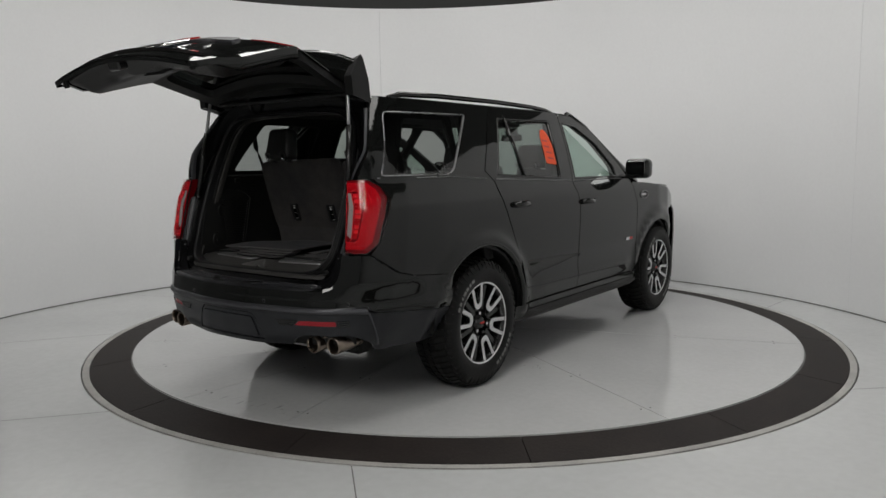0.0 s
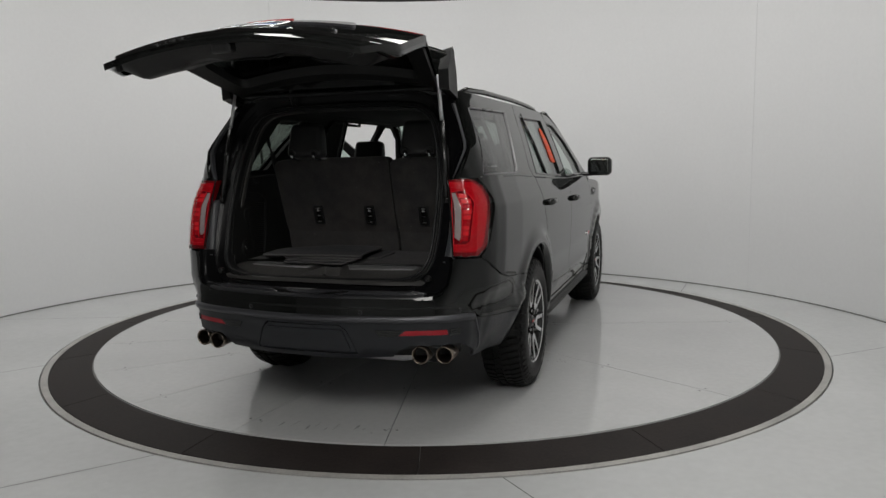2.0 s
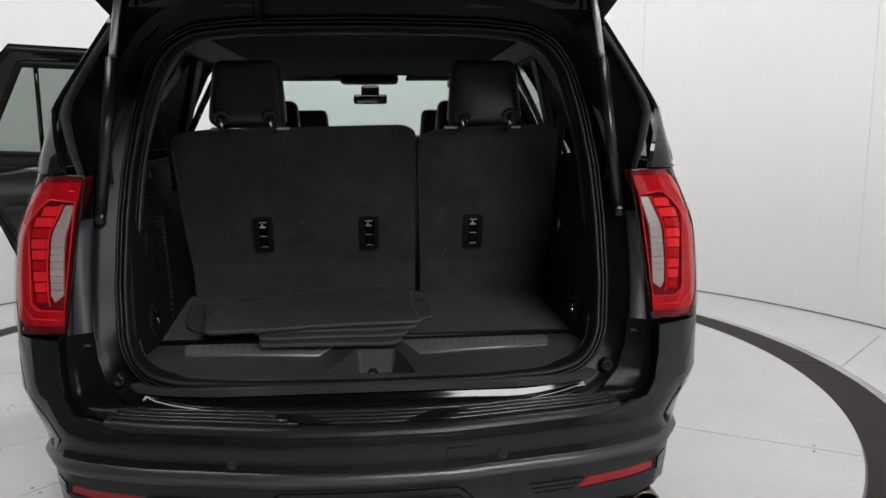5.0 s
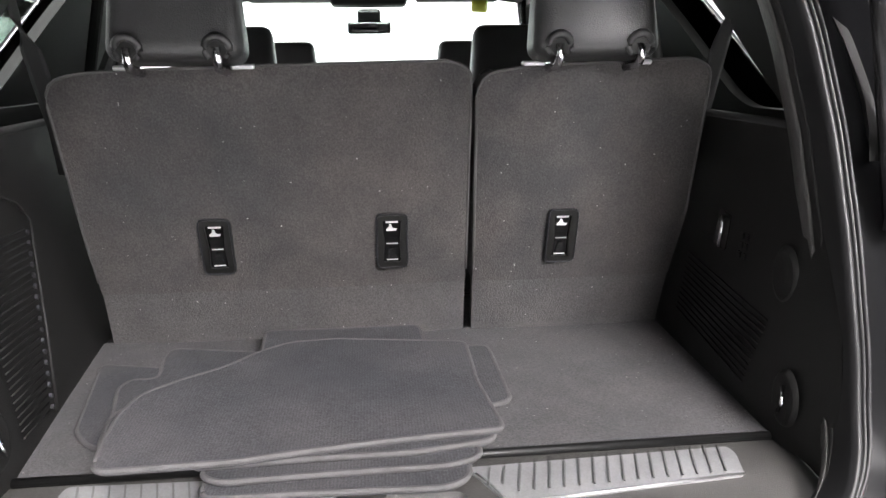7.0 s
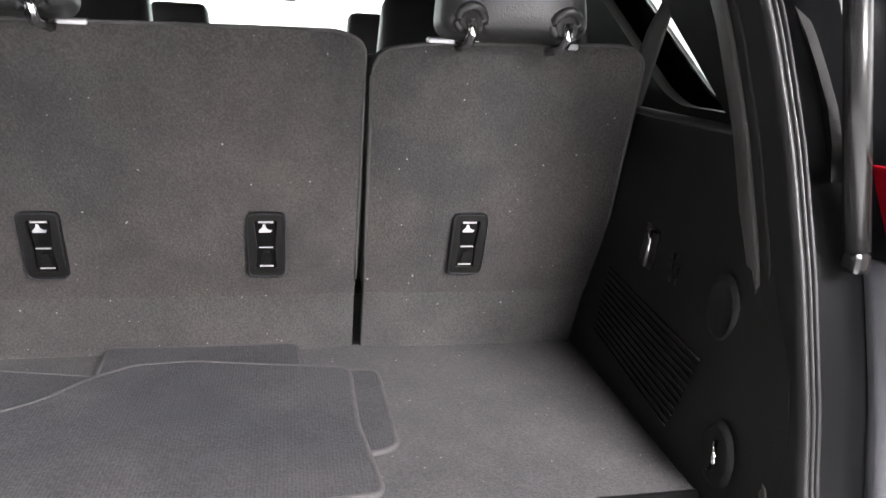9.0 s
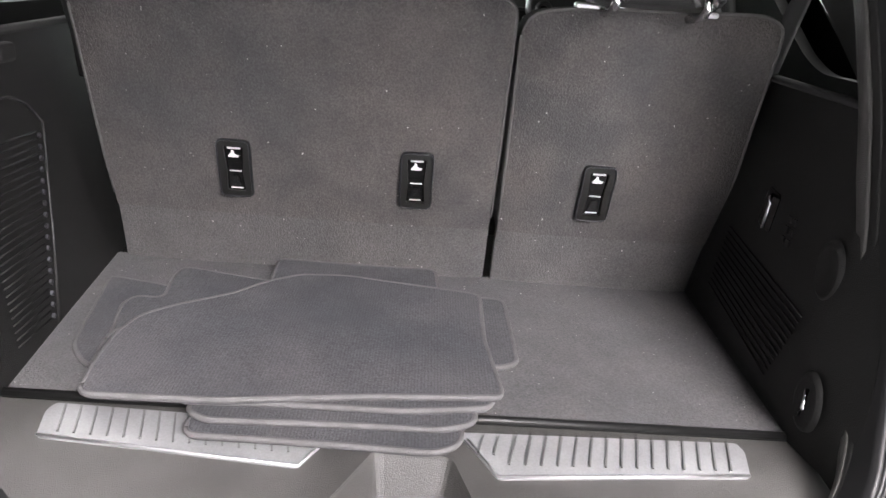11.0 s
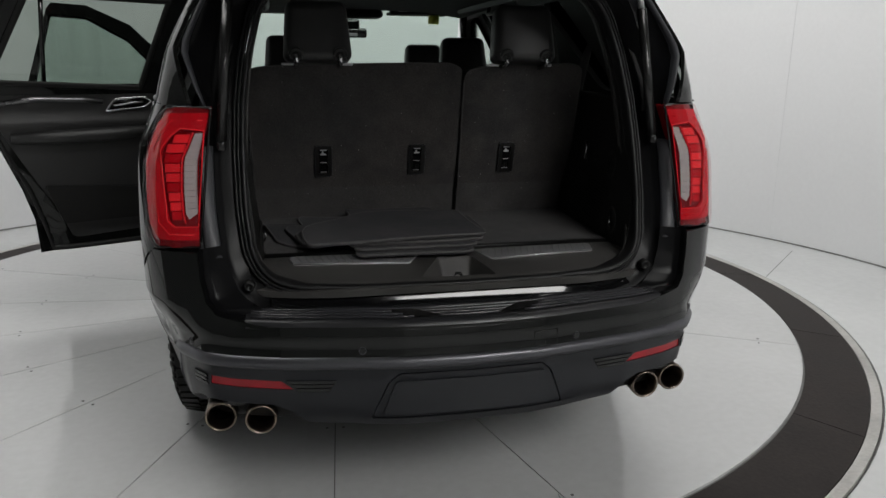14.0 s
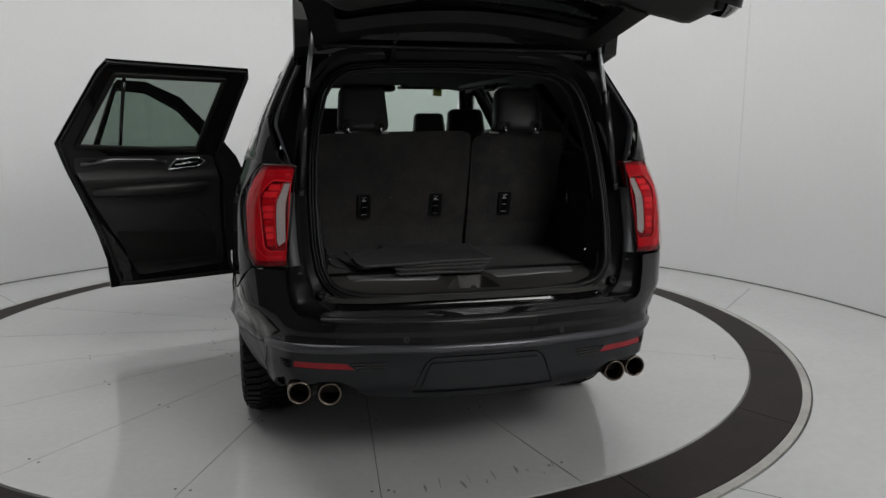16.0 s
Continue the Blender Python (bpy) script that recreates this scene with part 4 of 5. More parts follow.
strip("bumper_strip", rows, SILVERSTRIP, bumper, "dark silver strip")
for s in (1, -1):
    rows = [[bump_pt(s * u, z, d) for u, z, d in ((a, b, .004), (a, b, -.006), (a + .014, b, -.006), (a + .014, b, .004))] for a, b in ((.972, .67), (1.0, .62), (1.04, .545), (1.075, .48), (1.09, .44))]
    strip("corner_strip", rows, SILVERSTRIP, bumper, "dark silver corner strip")
for x in (-.83, -.328, .332, .83):
    u = u_of(x)
    v, f = lathe_data([(.0, .002), (.0085, .002), (.009, .0)], 16)
    c = Vector(bump_pt(u, .705, -.0015))
    nrm = (c - Vector(bump_pt(u, .705, .01))).normalized()
    q = nrm.to_track_quat("X", "Z").to_matrix().to_4x4()
    link_mesh("parking_sensor", [Matrix.Translation(c) @ q @ p for p in v], f, PAINT, bumper)
    v, f = lathe_data([(.0088, .0), (.0098, .003), (.0112, .003), (.0118, .0)], 16)
    link_mesh("sensor_ring", [Matrix.Translation(c) @ q @ p for p in v], f, SILVERSTRIP, bumper)
ring_between("tow_eye_cap", [(.19, .688), (.268, .688), (.268, .735), (.19, .735)], lambda u, z, d: bump_pt(u, z, d), .0022, -.001, .004, GLOSS, bumper)
# ribbed step pad on top of the bumper
def pad_pt(x, t, up=0.0):
    """t: 0 at the pad's outer edge, 1 at its edge by the opening."""
    yb = bump_pt(u_of(x), .775, 0)[1]
    return (x, yb + .006 + t * (.135 - .02 * (abs(x) / .66) ** 2), .7835 + .009 * min(t / .12, 1) + .004 * t + up)


pad = strip("step_pad", [[pad_pt(x, t, up) for t, up in ((-.05, -.012), (-.015, -.004), (.02, .0), (.08, .001), (.16, .0), (.20, -.003), (.5, -.003), (.9, -.003), (.95, .0), (.985, -.001), (1.0, -.006))] for x in np.linspace(-.66, .66, 45)], PADPLASTIC, bumper, "dark plastic step pad")
for k in range(4):
    t = .30 + .17 * k
    runs = ((-.645, -.172 - .03 * k), (-.10 - .03 * k, .10 + .03 * k), (.172 + .03 * k, .645)) if k < 3 else ((-.645, .645),)
    for xa, xb in runs:
        tube("pad_rib", [pad_pt(x, t, -.0015) for x in np.linspace(xa, xb, 16)], .0046, RIB, pad, "smooth raised rib", 8, flat=.8)
for s in (1, -1):
    link_mesh("pad_chevron", [pad_pt(s * x, t, .0015) for x, t in ((.088, .24), (.160, .24), (.238, .71), (.166, .71))], [(0, 1, 2, 3) if s > 0 else (3, 2, 1, 0)], PLASTIC, pad, "smooth slanting block in the ribs")
# exhaust tips
for s in (1, -1):
    for x, y in ((.752, .105), (.632, .065)):
        v, f = lathe_data([(.034, .20), (.037, .02), (.040, .006), (.044, .0), (.0475, .004), (.048, .03), (.045, .10), (.03, .22)], 28)
        link_mesh("exhaust_tip", [Vector((s * x + p.y, y + p.x, .470 + p.z)) for p in v], f, STEELTIP, bumper, "heat-tinted round exhaust tip", True)
        # black disc closes the far end of the tip
        v, f = lathe_data([(.0, .185), (.038, .185)], 20)
        link_mesh("exhaust_bore", [Vector((s * x + p.y, y + p.x, .470 + p.z)) for p in v], f, TRIM, bumper, "black disc closing the bore")
    box("tip_bracket", (s * .692, .13, .512), (.10, .04, .02), RIMDARK, bumper, "", .004)

# rear opening: a swept jamb from the rubber seal outwards
AP = []
half = [(0, .840), (.30, .842), (.49, .849), (.57, .868), (.616, .905), (.642, .96), (.655, 1.08), (.657, 1.25), (.65, 1.40), (.628, 1.55), (.595, 1.68), (.555, 1.745), (.49, 1.785), (.35, 1.802), (0, 1.808)]
AP = half + [(-x, z) for x, z in reversed(half[1:-1])]
AP = resample(rounded(AP, .03, 3), .03)
ap_y = smooth_curve([(.75, .09), (.83, .125), (.90, .178), (1.0, .230), (1.2, .297), (1.38, .358), (1.55, .412), (1.7, .462), (1.80, .492), (1.9, .512)], .06)


def jamb_rows(profile, skip_sill=False):
    rows = []
    n = len(AP)
    for i, (x, z) in enumerate(AP):
        a, b = Vector(AP[i - 2]), Vector(AP[(i + 2) % n])
        d = (b - a).normalized()
        nn = Vector((d.y, -d.x))
        if nn.dot(Vector((x, z - 1.3))) < 0:
            nn = -nn
        if skip_sill:
            # dies away towards the sill
            if z < .87:
                continue
            k = min((z - .87) / .16, 1)
            prof_k = [(-.012 + (o + .012) * k, .05 + (dy - .05) * k) for o, dy in profile]
        else:
            prof_k = profile
        rows.append([(x + nn.x * o, float(ap_y(z + nn.y * o * .0)) + dy, z + nn.y * o) for o, dy in prof_k])
    return rows


frame_part = new("tailgate_opening")
frame_part.parent = car
strip("seal", jamb_rows([(-.012, .06), (-.014, .010), (-.011, -.001), (-.006, -.005), (-.001, -.001), (.0015, .010), (.002, .03)]), SEALRUBBER, frame_part, "rubber door seal", ring=True)
strip("seal_lip", jamb_rows([(.003, .03), (.004, .007), (.0075, .001), (.011, .006), (.0125, .03)]), SEALRUBBER, frame_part, "", ring=True)
strip("seal_lip", jamb_rows([(.0145, .03), (.0155, .012), (.0195, .006), (.0235, .012), (.0245, .03)]), SEALRUBBER, frame_part, "", ring=True)
strip("jamb", jamb_rows([(.010, .028), (.028, .027), (.036, .021), (.060, .017), (.073, .006), (.088, -.003)]), JAMB, frame_part, "gloss black painted jamb", ring=True)
strip("inner_trim", jamb_rows([(-.010, .055), (-.012, .052), (-.0145, .058), (-.0145, .078)], True), PLASTIC, frame_part, "dark plastic surround")
strip("garnish", jamb_rows([(-.014, .074), (-.017, .072), (-.019, .080), (-.018, .100), (-.008, .125)], True), SILL, frame_part, "grained grey pillar garnish")
# glossy ledge rolling from the seal down to the step pad
LEDGE = ((.152, .834), (.147, .8325), (.142, .828), (.136, .819), (.1305, .809), (.1255, .799), (.121, .793), (.098, .790), (.096, .775))
strip("ledge", [[(x, y + .05 * max(0, (abs(x) - .30) / .3) ** 2, z + .030 * max(0, (abs(x) - .38) / .22) ** 2) for y, z in LEDGE] for x in np.linspace(-.585, .585, 40)], LEDGEPAINT, frame_part, "gloss black painted loading ledge")
half_x = smooth_curve([(p[1], p[0]) for p in half[3:13]], .06)
for s in (1, -1):
    # pillar face between jamb and lamp, with the strut's channel
    def pillar(k, z, o, s=s):
        """k: 0 at the jamb, 1 at the lamp's inner edge."""
        xo = float(np.interp(z, (1.37, 1.56), (.785, .943))) * float(prof(max(z, 1.0))) / 1.006
        jx = float(half_x(z)) + .080
        yy, yr = float(ap_y(z)), float(y_rear(z))
        w = float(np.interp(k, (0, .1, .3, .6, .76, .86, 1), (0, .05, .16, .32, .48, .88, 1)))
        return (s * (jx + (xo - jx) * k), yy + (yr - yy) * w + o, z)
    rows = []
    for z in np.linspace(.945, 1.872, 44):
        rows.append([pillar(k, z, o) for k, o in ((0, -.001), (.08, .004), (.2, .006), (.35, .005), (.5, .003), (.65, .002), (.8, .002), (.92, .002), (1.0, .006))] + [(pillar(1.02, z, .04))])
    strip("pillar", rows, JAMB, frame_part, "gloss black rear pillar")
    rows = [[pillar(k, z, o) for k, o in ((.03, .006), (.05, -.007), (.10, -.012), (.35, -.016), (.62, -.016), (.73, -.012), (.75, .006))] for z in np.linspace(.95, 1.268, 12)]
    rows = [[(p[0], p[1] + .012, p[2] - .006) for p in rows[0]]] + rows + [[(p[0], p[1] + .03, p[2] + .004) for p in rows[-1]]]
    strip("channel_cover", rows, CHANNEL, frame_part, "matt grey plastic channel cover")
    rows = [[pillar(k, z, o) for k, o in ((.80, .006), (.82, -.008), (.88, -.013), (.95, -.010), (.97, .006))] for z in np.linspace(.97, 1.80, 24)]
    strip("lamp_side_trim", rows, CHANNEL, frame_part, "narrow satin trim beside the lamp")
    # sunk corner between step pad, jamb and bumper edge
    kk = np.linspace(0, 4, 17)
    J = [np.interp(kk, range(5), c) for c in zip((.56, .118, .772), (.632, .145, .806), (.678, .166, .850), (.704, .188, .915), (.716, .205, .985))]
    U = [np.interp(kk, range(5), c) for c in zip((.70, .786), (.768, .800), (.803, .833), (.826, .902), (.836, .985))]
    rows = []
    for i in range(17):
        j = Vector((s * J[0][i], J[1][i], J[2][i]))
        b0 = Vector(bump_pt(s * U[0][i], U[1][i], .003))
        b1 = Vector(bump_pt(s * U[0][i], U[1][i], .018))
        t = i / 16
        deep = b1 + Vector((0, .006 * min(1, 4 * t), -.002))
        rows.append([j, j.lerp(deep, .35) + Vector((0, .003, 0)), j.lerp(deep, .7) + Vector((0, .003, 0)), deep, b1.lerp(deep, .3), b0])
    strip("corner_panel", rows, JAMB, frame_part, "gloss black sunk corner")
    v, f = lathe_data([(.0, .002), (.006, .002), (.007, -.003), (.012, -.004), (.016, -.001), (.0175, .022)], 20)
    link_mesh("rubber_buffer", [Vector((s * .648 + p.y, .160 + p.x + .0, .864 + p.z)) for p in v], f, RUBBER, frame_part, "round rubber buffer", True)
    link = tube("gas_strut", [(s * .712, .305, 1.285), (s * .693, .338, 1.50), (s * .671, .366, 1.70)], .0165, RIMDARK, car, "black power strut", 12)
    tube("strut_rod", [(s * .671, .366, 1.70), (s * .640, .395, 1.95)], .0105, ALU, link, "bright strut rod", 10)
    box("strut_joint", (s * .713, .305, 1.272), (.026, .03, .03), RIMDARK, link, "", .008)


# lamps wrap round the corner
def corner(s):
    def fn(a, z, d):
        """a: 0 at the inner edge, 1 at the outer front edge."""
        pts = [(.768, -.010), (.81, -.010), (.858, -.003), (.902, .020), (.928, .056), (.942, .10), (.950, .146)]
        k = a * (len(pts) - 1)
        i = min(max(int(k), 0), len(pts) - 2)
        f = k - i
        x = pts[i][0] * (1 - f) + pts[i + 1][0] * f
        y = pts[i][1] * (1 - f) + pts[i + 1][1] * f
        sc = float(prof(z)) / 1.006
        ang = min(max(a, 0), 1) * 1.25
        return (s * (x * sc - d * math.sin(ang)), float(y_rear(z)) - .012 + y + d * math.cos(ang), z)
    return fn


for s in (1, -1):
    fn = corner(s)
    lamp = new("taillight")
    lamp.parent = car
    OUT = rounded([(.03, .984), (.52, .984), (.78, 1.035), (.97, 1.29), (.83, 1.350), (.58, 1.388), (.03, 1.388)], .02, 3)
    FRM = rounded([(.045, 1.006), (.46, 1.008), (.63, 1.046), (.80, 1.283), (.71, 1.334), (.52, 1.372), (.045, 1.374)], .016, 3)
    HOLE = rounded([(.045, 1.044), (.29, 1.046), (.36, 1.062), (.46, 1.27), (.40, 1.305), (.31, 1.33), (.045, 1.322)], .012, 3)
    panel("lamp_body", OUT, [], lambda a, z, d: fn(a, z, d + .006), REDDARK, lamp, "dark smoked red lamp body", .05, .05)
    panel("light_frame", FRM, [HOLE], lambda a, z, d: fn(a, z, d - .002), REDLENS, lamp, "bright red C-shaped light frame", .04, .016)
    tube("light_guide", [fn(a, z, -.004) for a, z in HOLE + HOLE[:1]], .0022, REDGUIDE, lamp, "raised red light guide", 5)
    tube("light_guide", [fn(a, z, -.004) for a, z in [(.10, 1.352), (.44, 1.350), (.53, 1.318), (.585, 1.272), (.465, 1.058), (.35, 1.024), (.10, 1.022)]], .0018, REDGUIDE, lamp, "", 5)
    a_g = lambda z: float(np.interp(z, (1.05, 1.075, 1.15, 1.245, 1.315), (.18, .20, .21, .21, .17)))
    a_h = lambda z: float(np.interp(z, (1.046, 1.062, 1.27, 1.305, 1.33), (.29, .36, .46, .40, .31))) - .022
    CL = rounded([(.050, 1.085), (.155, 1.066), (.185, 1.085), (.195, 1.245), (.155, 1.305), (.11, 1.315), (.050, 1.315)], .008, 3)
    cl = panel("clear_lens", CL, [], lambda a, z, d: fn(a, z, d + .004), CLEARLENS, lamp, "clear ribbed reversing lens", .04, .008)
    tube("light_guide", [fn(a_g(z), z, -.003) for z in np.linspace(1.056, 1.318, 12)], .0024, REDGUIDE, lamp, "", 5)
    for k in range(14):
        z0 = 1.064 + .0181 * k
        z1 = z0 + .0155
        if k:
            panel("lens_cell", rounded([(.058, z0), (a_g(z0) - .022, z0), (a_g(z1) - .022, z1), (.058, z1)], .003, 2), [], lambda a, z, d: fn(a, z, d - .001), CLEARLENS, cl, "", .04, .005)
    for k in range(9):
        z0 = 1.066 + .0278 * k
        z1 = z0 + .0235
        a0, a1 = a_g((z0 + z1) / 2) + .022, a_h((z0 + z1) / 2) - .03
        panel("red_cell", rounded([(a0, z0), (a1, z0), (a1, z1), (a0, z1)], .003, 2), [], lambda a, z, d: fn(a, z, d - .001), REDGUIDE if k % 3 else REDLENS, lamp, "bright red lamp cell", .04, .006)
        tube("cell_rib", [fn(a_g(z0) + .005, z1 + .0022, .001), fn(a_h(z0) + .01, z1 + .0022, .001)], .0012, REDMID, lamp, "", 5)
    panel("lens_cover", OUT, [], lambda a, z, d: fn(a, z, d - .009), LENSGLASS, lamp, "clear glossy outer lens", .05, .012)
    tube("lamp_edge", [fn(a, z, .0) for a, z in OUT + OUT[:1]], .004, GLOSS, lamp, "", 5)

# ---- tailgate, shaped shut and swung up ----
g_y = smooth_curve([(.80, .01), (.90, .0), (1.0, .012), (1.12, .014), (1.24, .018), (1.36, .024), (1.40, .045), (1.46, .085), (1.6, .19), (1.8, .335), (1.88, .39)], .018)
g_w = smooth_curve([(.80, .655), (.86, .70), (.93, .74), (1.0, .765), (1.38, .755), (1.5, .725), (1.7, .67), (1.88, .63)], .04)


def gate(x, z, d):
    k = abs(x) / .76
    return (x, float(g_y(z)) + .11 * k ** 1.9 + d, z)


tailgate = new("tailgate")
tailgate.parent = car
tailgate["label"] = "raised black tailgate hinged at the roof"


def gate_side(z):
    return float(g_w(z))


ZS = np.linspace(.805, 1.39, 16)
LOW = [(gate_side(z), z) for z in ZS] + [(-gate_side(z), z) for z in reversed(ZS)]
panel("outer_skin", rounded(LOW, .02, 2), [], gate, PAINT, tailgate, "gloss black tailgate skin", .05, .03, xform=M_GATE)
ZG = np.linspace(1.40, 1.80, 10)
GLS = [(gate_side(z) - .01, z) for z in ZG] + [(-gate_side(z) + .01, z) for z in reversed(ZG)]
panel("rear_window", GLS, [], gate, REARGLASS, tailgate, "dark tinted rear window", .06, .006, xform=M_GATE)
# spoiler over the window
rows = []
for x in np.linspace(-.70, .70, 30):
    k = abs(x) / .70
    t = .19 + .10 * k ** 3
    rows.append([M_GATE @ Vector(p) for p in ((x, .52, 1.885 - .03 * k ** 2), (x, .40, 1.895 - .03 * k ** 2), (x, t + .03, 1.885 - .028 * k ** 2), (x, t, 1.87 - .028 * k ** 2), (x, t + .01, 1.85 - .028 * k ** 2), (x, .30 + .05 * k, 1.83 - .028 * k ** 2), (x, .44, 1.80 - .03 * k ** 2))])
strip("spoiler", rows, PAINT, tailgate, "gloss black roof spoiler", smooth=True)
for s in (1, -1):
    q = [(.545, 1.87), (.42, 1.892), (.29, 1.885), (.265, 1.872), (.28, 1.84), (.36, 1.76), (.47, 1.74)]
    r2 = [[M_GATE @ Vector((s * .718, y, z)) for y, z in q], [M_GATE @ Vector((s * .66, y + (.40 - y) * .1, z)) for y, z in q]]
    bm = bmesh.new()
    a = [bm.verts.new(p) for p in r2[0]]
    b = [bm.verts.new(p) for p in r2[1]]
    bm.faces.new(a)
    for i in range(len(a)):
        bm.faces.new((a[i], b[i], b[(i + 1) % len(a)], a[(i + 1) % len(a)]))
    part("spoiler_end", bm, RUBBER, tailgate)
    # red light strip
    panel("light_strip", [(s * .42, 1.372), (s * .745, 1.36), (s * .745, 1.392), (s * .47, 1.392)], [], lambda x, z, d: gate(x, z, d - .0015), REDLENS, tailgate, "red light strip", .05, .01, xform=M_GATE)
    panel("side_blade", [(s * .43, 1.05), (s * .455, 1.05), (s * .36, 1.19), (s * .345, 1.19)], [], lambda x, z, d: gate(x, z, d - .006), CHROME, tailgate, "slim chrome blade", .05, .01, xform=M_GATE)
panel("garnish", rounded([(-.47, 1.215), (.47, 1.215), (.43, 1.305), (-.43, 1.305)], .02), [], lambda x, z, d: gate(x, z, d - .012), SILVERSTRIP, tailgate, "dark chrome garnish", .05, .014, xform=M_GATE)
for k in range(3):
    panel("emblem", rounded([(-.12 + .085 * k, 1.238), (-.05 + .085 * k, 1.238), (-.05 + .085 * k, 1.285), (-.12 + .085 * k, 1.285)], .008), [], lambda x, z, d: gate(x, z, d - .022), REDPRINT, tailgate, "red emblem block edged in chrome", .05, .01, xform=M_GATE)
for k in range(5):
    panel("badge", [(-.42 + .05 * k, .885), (-.385 + .05 * k, .885), (-.38 + .05 * k, .905), (-.415 + .05 * k, .905)], [], lambda x, z, d: gate(x, z, d - .006), CHROME, tailgate, "chrome badge bar", .05, .006, xform=M_GATE)
for k in range(3):
    panel("badge", [(.42 + .05 * k, .90), (.46 + .05 * k, .90), (.463 + .05 * k, .925), (.423 + .05 * k, .925)], [], lambda x, z, d: gate(x, z, d - .006), REDPRINT if k == 2 else CHROME, tailgate, "", .05, .006, xform=M_GATE)
pl = panel("plate", rounded([(-.155, 1.03), (.155, 1.03), (.155, 1.185), (-.155, 1.185)], .01), [], lambda x, z, d: gate(x, z, d - .012), BLUEPRINT, tailgate, "blue and white printed dealer plate", .08, .006, xform=M_GATE)
ring_between("plate_frame", [(-.16, 1.025), (.16, 1.025), (.16, 1.19), (-.16, 1.19)], gate, .008, -.018, -.006, CHROME, tailgate, "chrome plate frame", xform=M_GATE)
fc = bpy.data.curves.new("word", "FONT")
fc.body, fc.size, fc.align_x, fc.align_y, fc.extrude = "CERTIFIED", .058, "CENTER", "CENTER", .0005
fc.materials.append(WHITEPRINT)
word = new("word", fc)
word.parent = tailgate
word.matrix_basis = M_GATE @ pose(0, float(g_y(1.10)) - .020, 1.105, 90, 0, 0)
ring_between("handle_frame", rounded([(-.16, .915), (.16, .915), (.15, .985), (-.15, .985)], .03), gate, .012, -.008, .004, CHROME, tailgate, "chrome pull frame", xform=M_GATE)
# inner trim of the tailgate, a shell of its own with a raised middle
ZI = np.linspace(.885, 1.43, 14)
INNER = [(gate_side(z) - .06, z) for z in ZI] + [(-gate_side(z) + .06, z) for z in reversed(ZI)]


def gate_depth(z):
    """The gate tapers towards its lower lip."""
    return .3 + .7 * min(max((z - .83) / .16, 0), 1)


def gate_in(x, z, d):
    k = abs(x) / .76
    dome = .080 * min(1, max(0, (.70 - abs(x)) / .10)) * min(1, max(0, (z - .885) / .10)) * min(1, max(0, (1.43 - z) / .06))
    dish = -.02 * math.exp(-((abs(x) - .25) / .10) ** 4 - ((z - 1.0) / .05) ** 4)
    return (x, float(g_y(z)) + .11 * k ** 1.9 + .05 * gate_depth(z) + dome + dish - d, z)


panel("inner_trim", rounded(INNER, .03, 3), [], gate_in, PLASTIC, tailgate, "black moulded inner trim", .035, .04, xform=M_GATE)
# painted edge between skin and trim
rows = []
LP = resample(rounded(LOW, .02, 2), .05)
for x, z in LP:
    rows.append([M_GATE @ Vector(gate(x, z, .004)), M_GATE @ Vector(gate(x * .995, z, .05 * gate_depth(z))), M_GATE @ Vector(gate(x * .965, z * .965 + 1.1 * .035, .070 * gate_depth(z))), M_GATE @ Vector(gate(x * .94, z * .94 + 1.1 * .06, .072 * gate_depth(z)))])
strip("edge", rows, PAINT, tailgate, ring=True)
# window surround inside
GH = rounded([(gate_side(1.46) - .13, 1.46), (gate_side(1.74) - .11, 1.74), (-gate_side(1.74) + .11, 1.74), (-gate_side(1.46) + .13, 1.46)], .05)
panel("window_surround", [(gate_side(1.40) - .03, 1.40), (gate_side(1.86) - .02, 1.86), (-gate_side(1.86) + .02, 1.86), (-gate_side(1.40) + .03, 1.40)], [GH], lambda x, z, d: (x, gate(x, z, 0)[1] + .06 - d, z), TRIM, tailgate, "black window surround", .05, .05, xform=M_GATE)
box("latch", M_GATE @ Vector((0, .06, .83)), (.10, .05, .06), RIMDARK, tailgate, "dark steel latch", .012, m=Matrix.Rotation(radians(SWING), 4, "X"))
# raised flat patches paint the dark hollows of the two pull cups
for cup in ([(-.05, .985), (.21, .985), (.15, 1.06), (.01, 1.06)], [(.33, .99), (.44, .99), (.44, 1.045), (.33, 1.045)]):
    panel("pull_cup_shade", rounded(cup, .012, 2), [], lambda x, z, d: gate_in(x, z, d - .004), TRIM, tailgate, "flat dark patch for the shade in a pull cup", .03, .006, xform=M_GATE)
for s in (1, -1):
    box("buffer", M_GATE @ Vector((s * .60, .115, .84)), (.025, .045, .025), RUBBER, tailgate, "rubber stop", .006, m=Matrix.Rotation(radians(SWING), 4, "X"))
    tube("hinge", [(s * .40, .56, 1.86), (s * .40, .50, 1.885), (s * .40, .45, 1.93), (s * .40, .44, 1.985)], .014, RIMDARK, tailgate, "", 6)
tube("wiring_sleeve", [(-.30, .55, 1.80), (-.30, .47, 1.83), (-.29, .43, 1.90), (-.28, .40, 1.97)], .012, RUBBER, tailgate, "", 6)
tube("weather_strip", [M_GATE @ Vector((x, .47, 1.81)) for x in np.linspace(-.6, .6, 12)], .014, RUBBER, tailgate, "", 6)

# ---- cargo space ----
cargo = new("cargo_area")
cargo.parent = car
panel("cargo_floor", [(-.60, .385), (.605, .392), (.63, .965), (-.665, .965)], [], lambda x, y, d: (x, y, .905 - d), FLOORCARPET, cargo, "charcoal carpeted cargo floor", .08, .02)
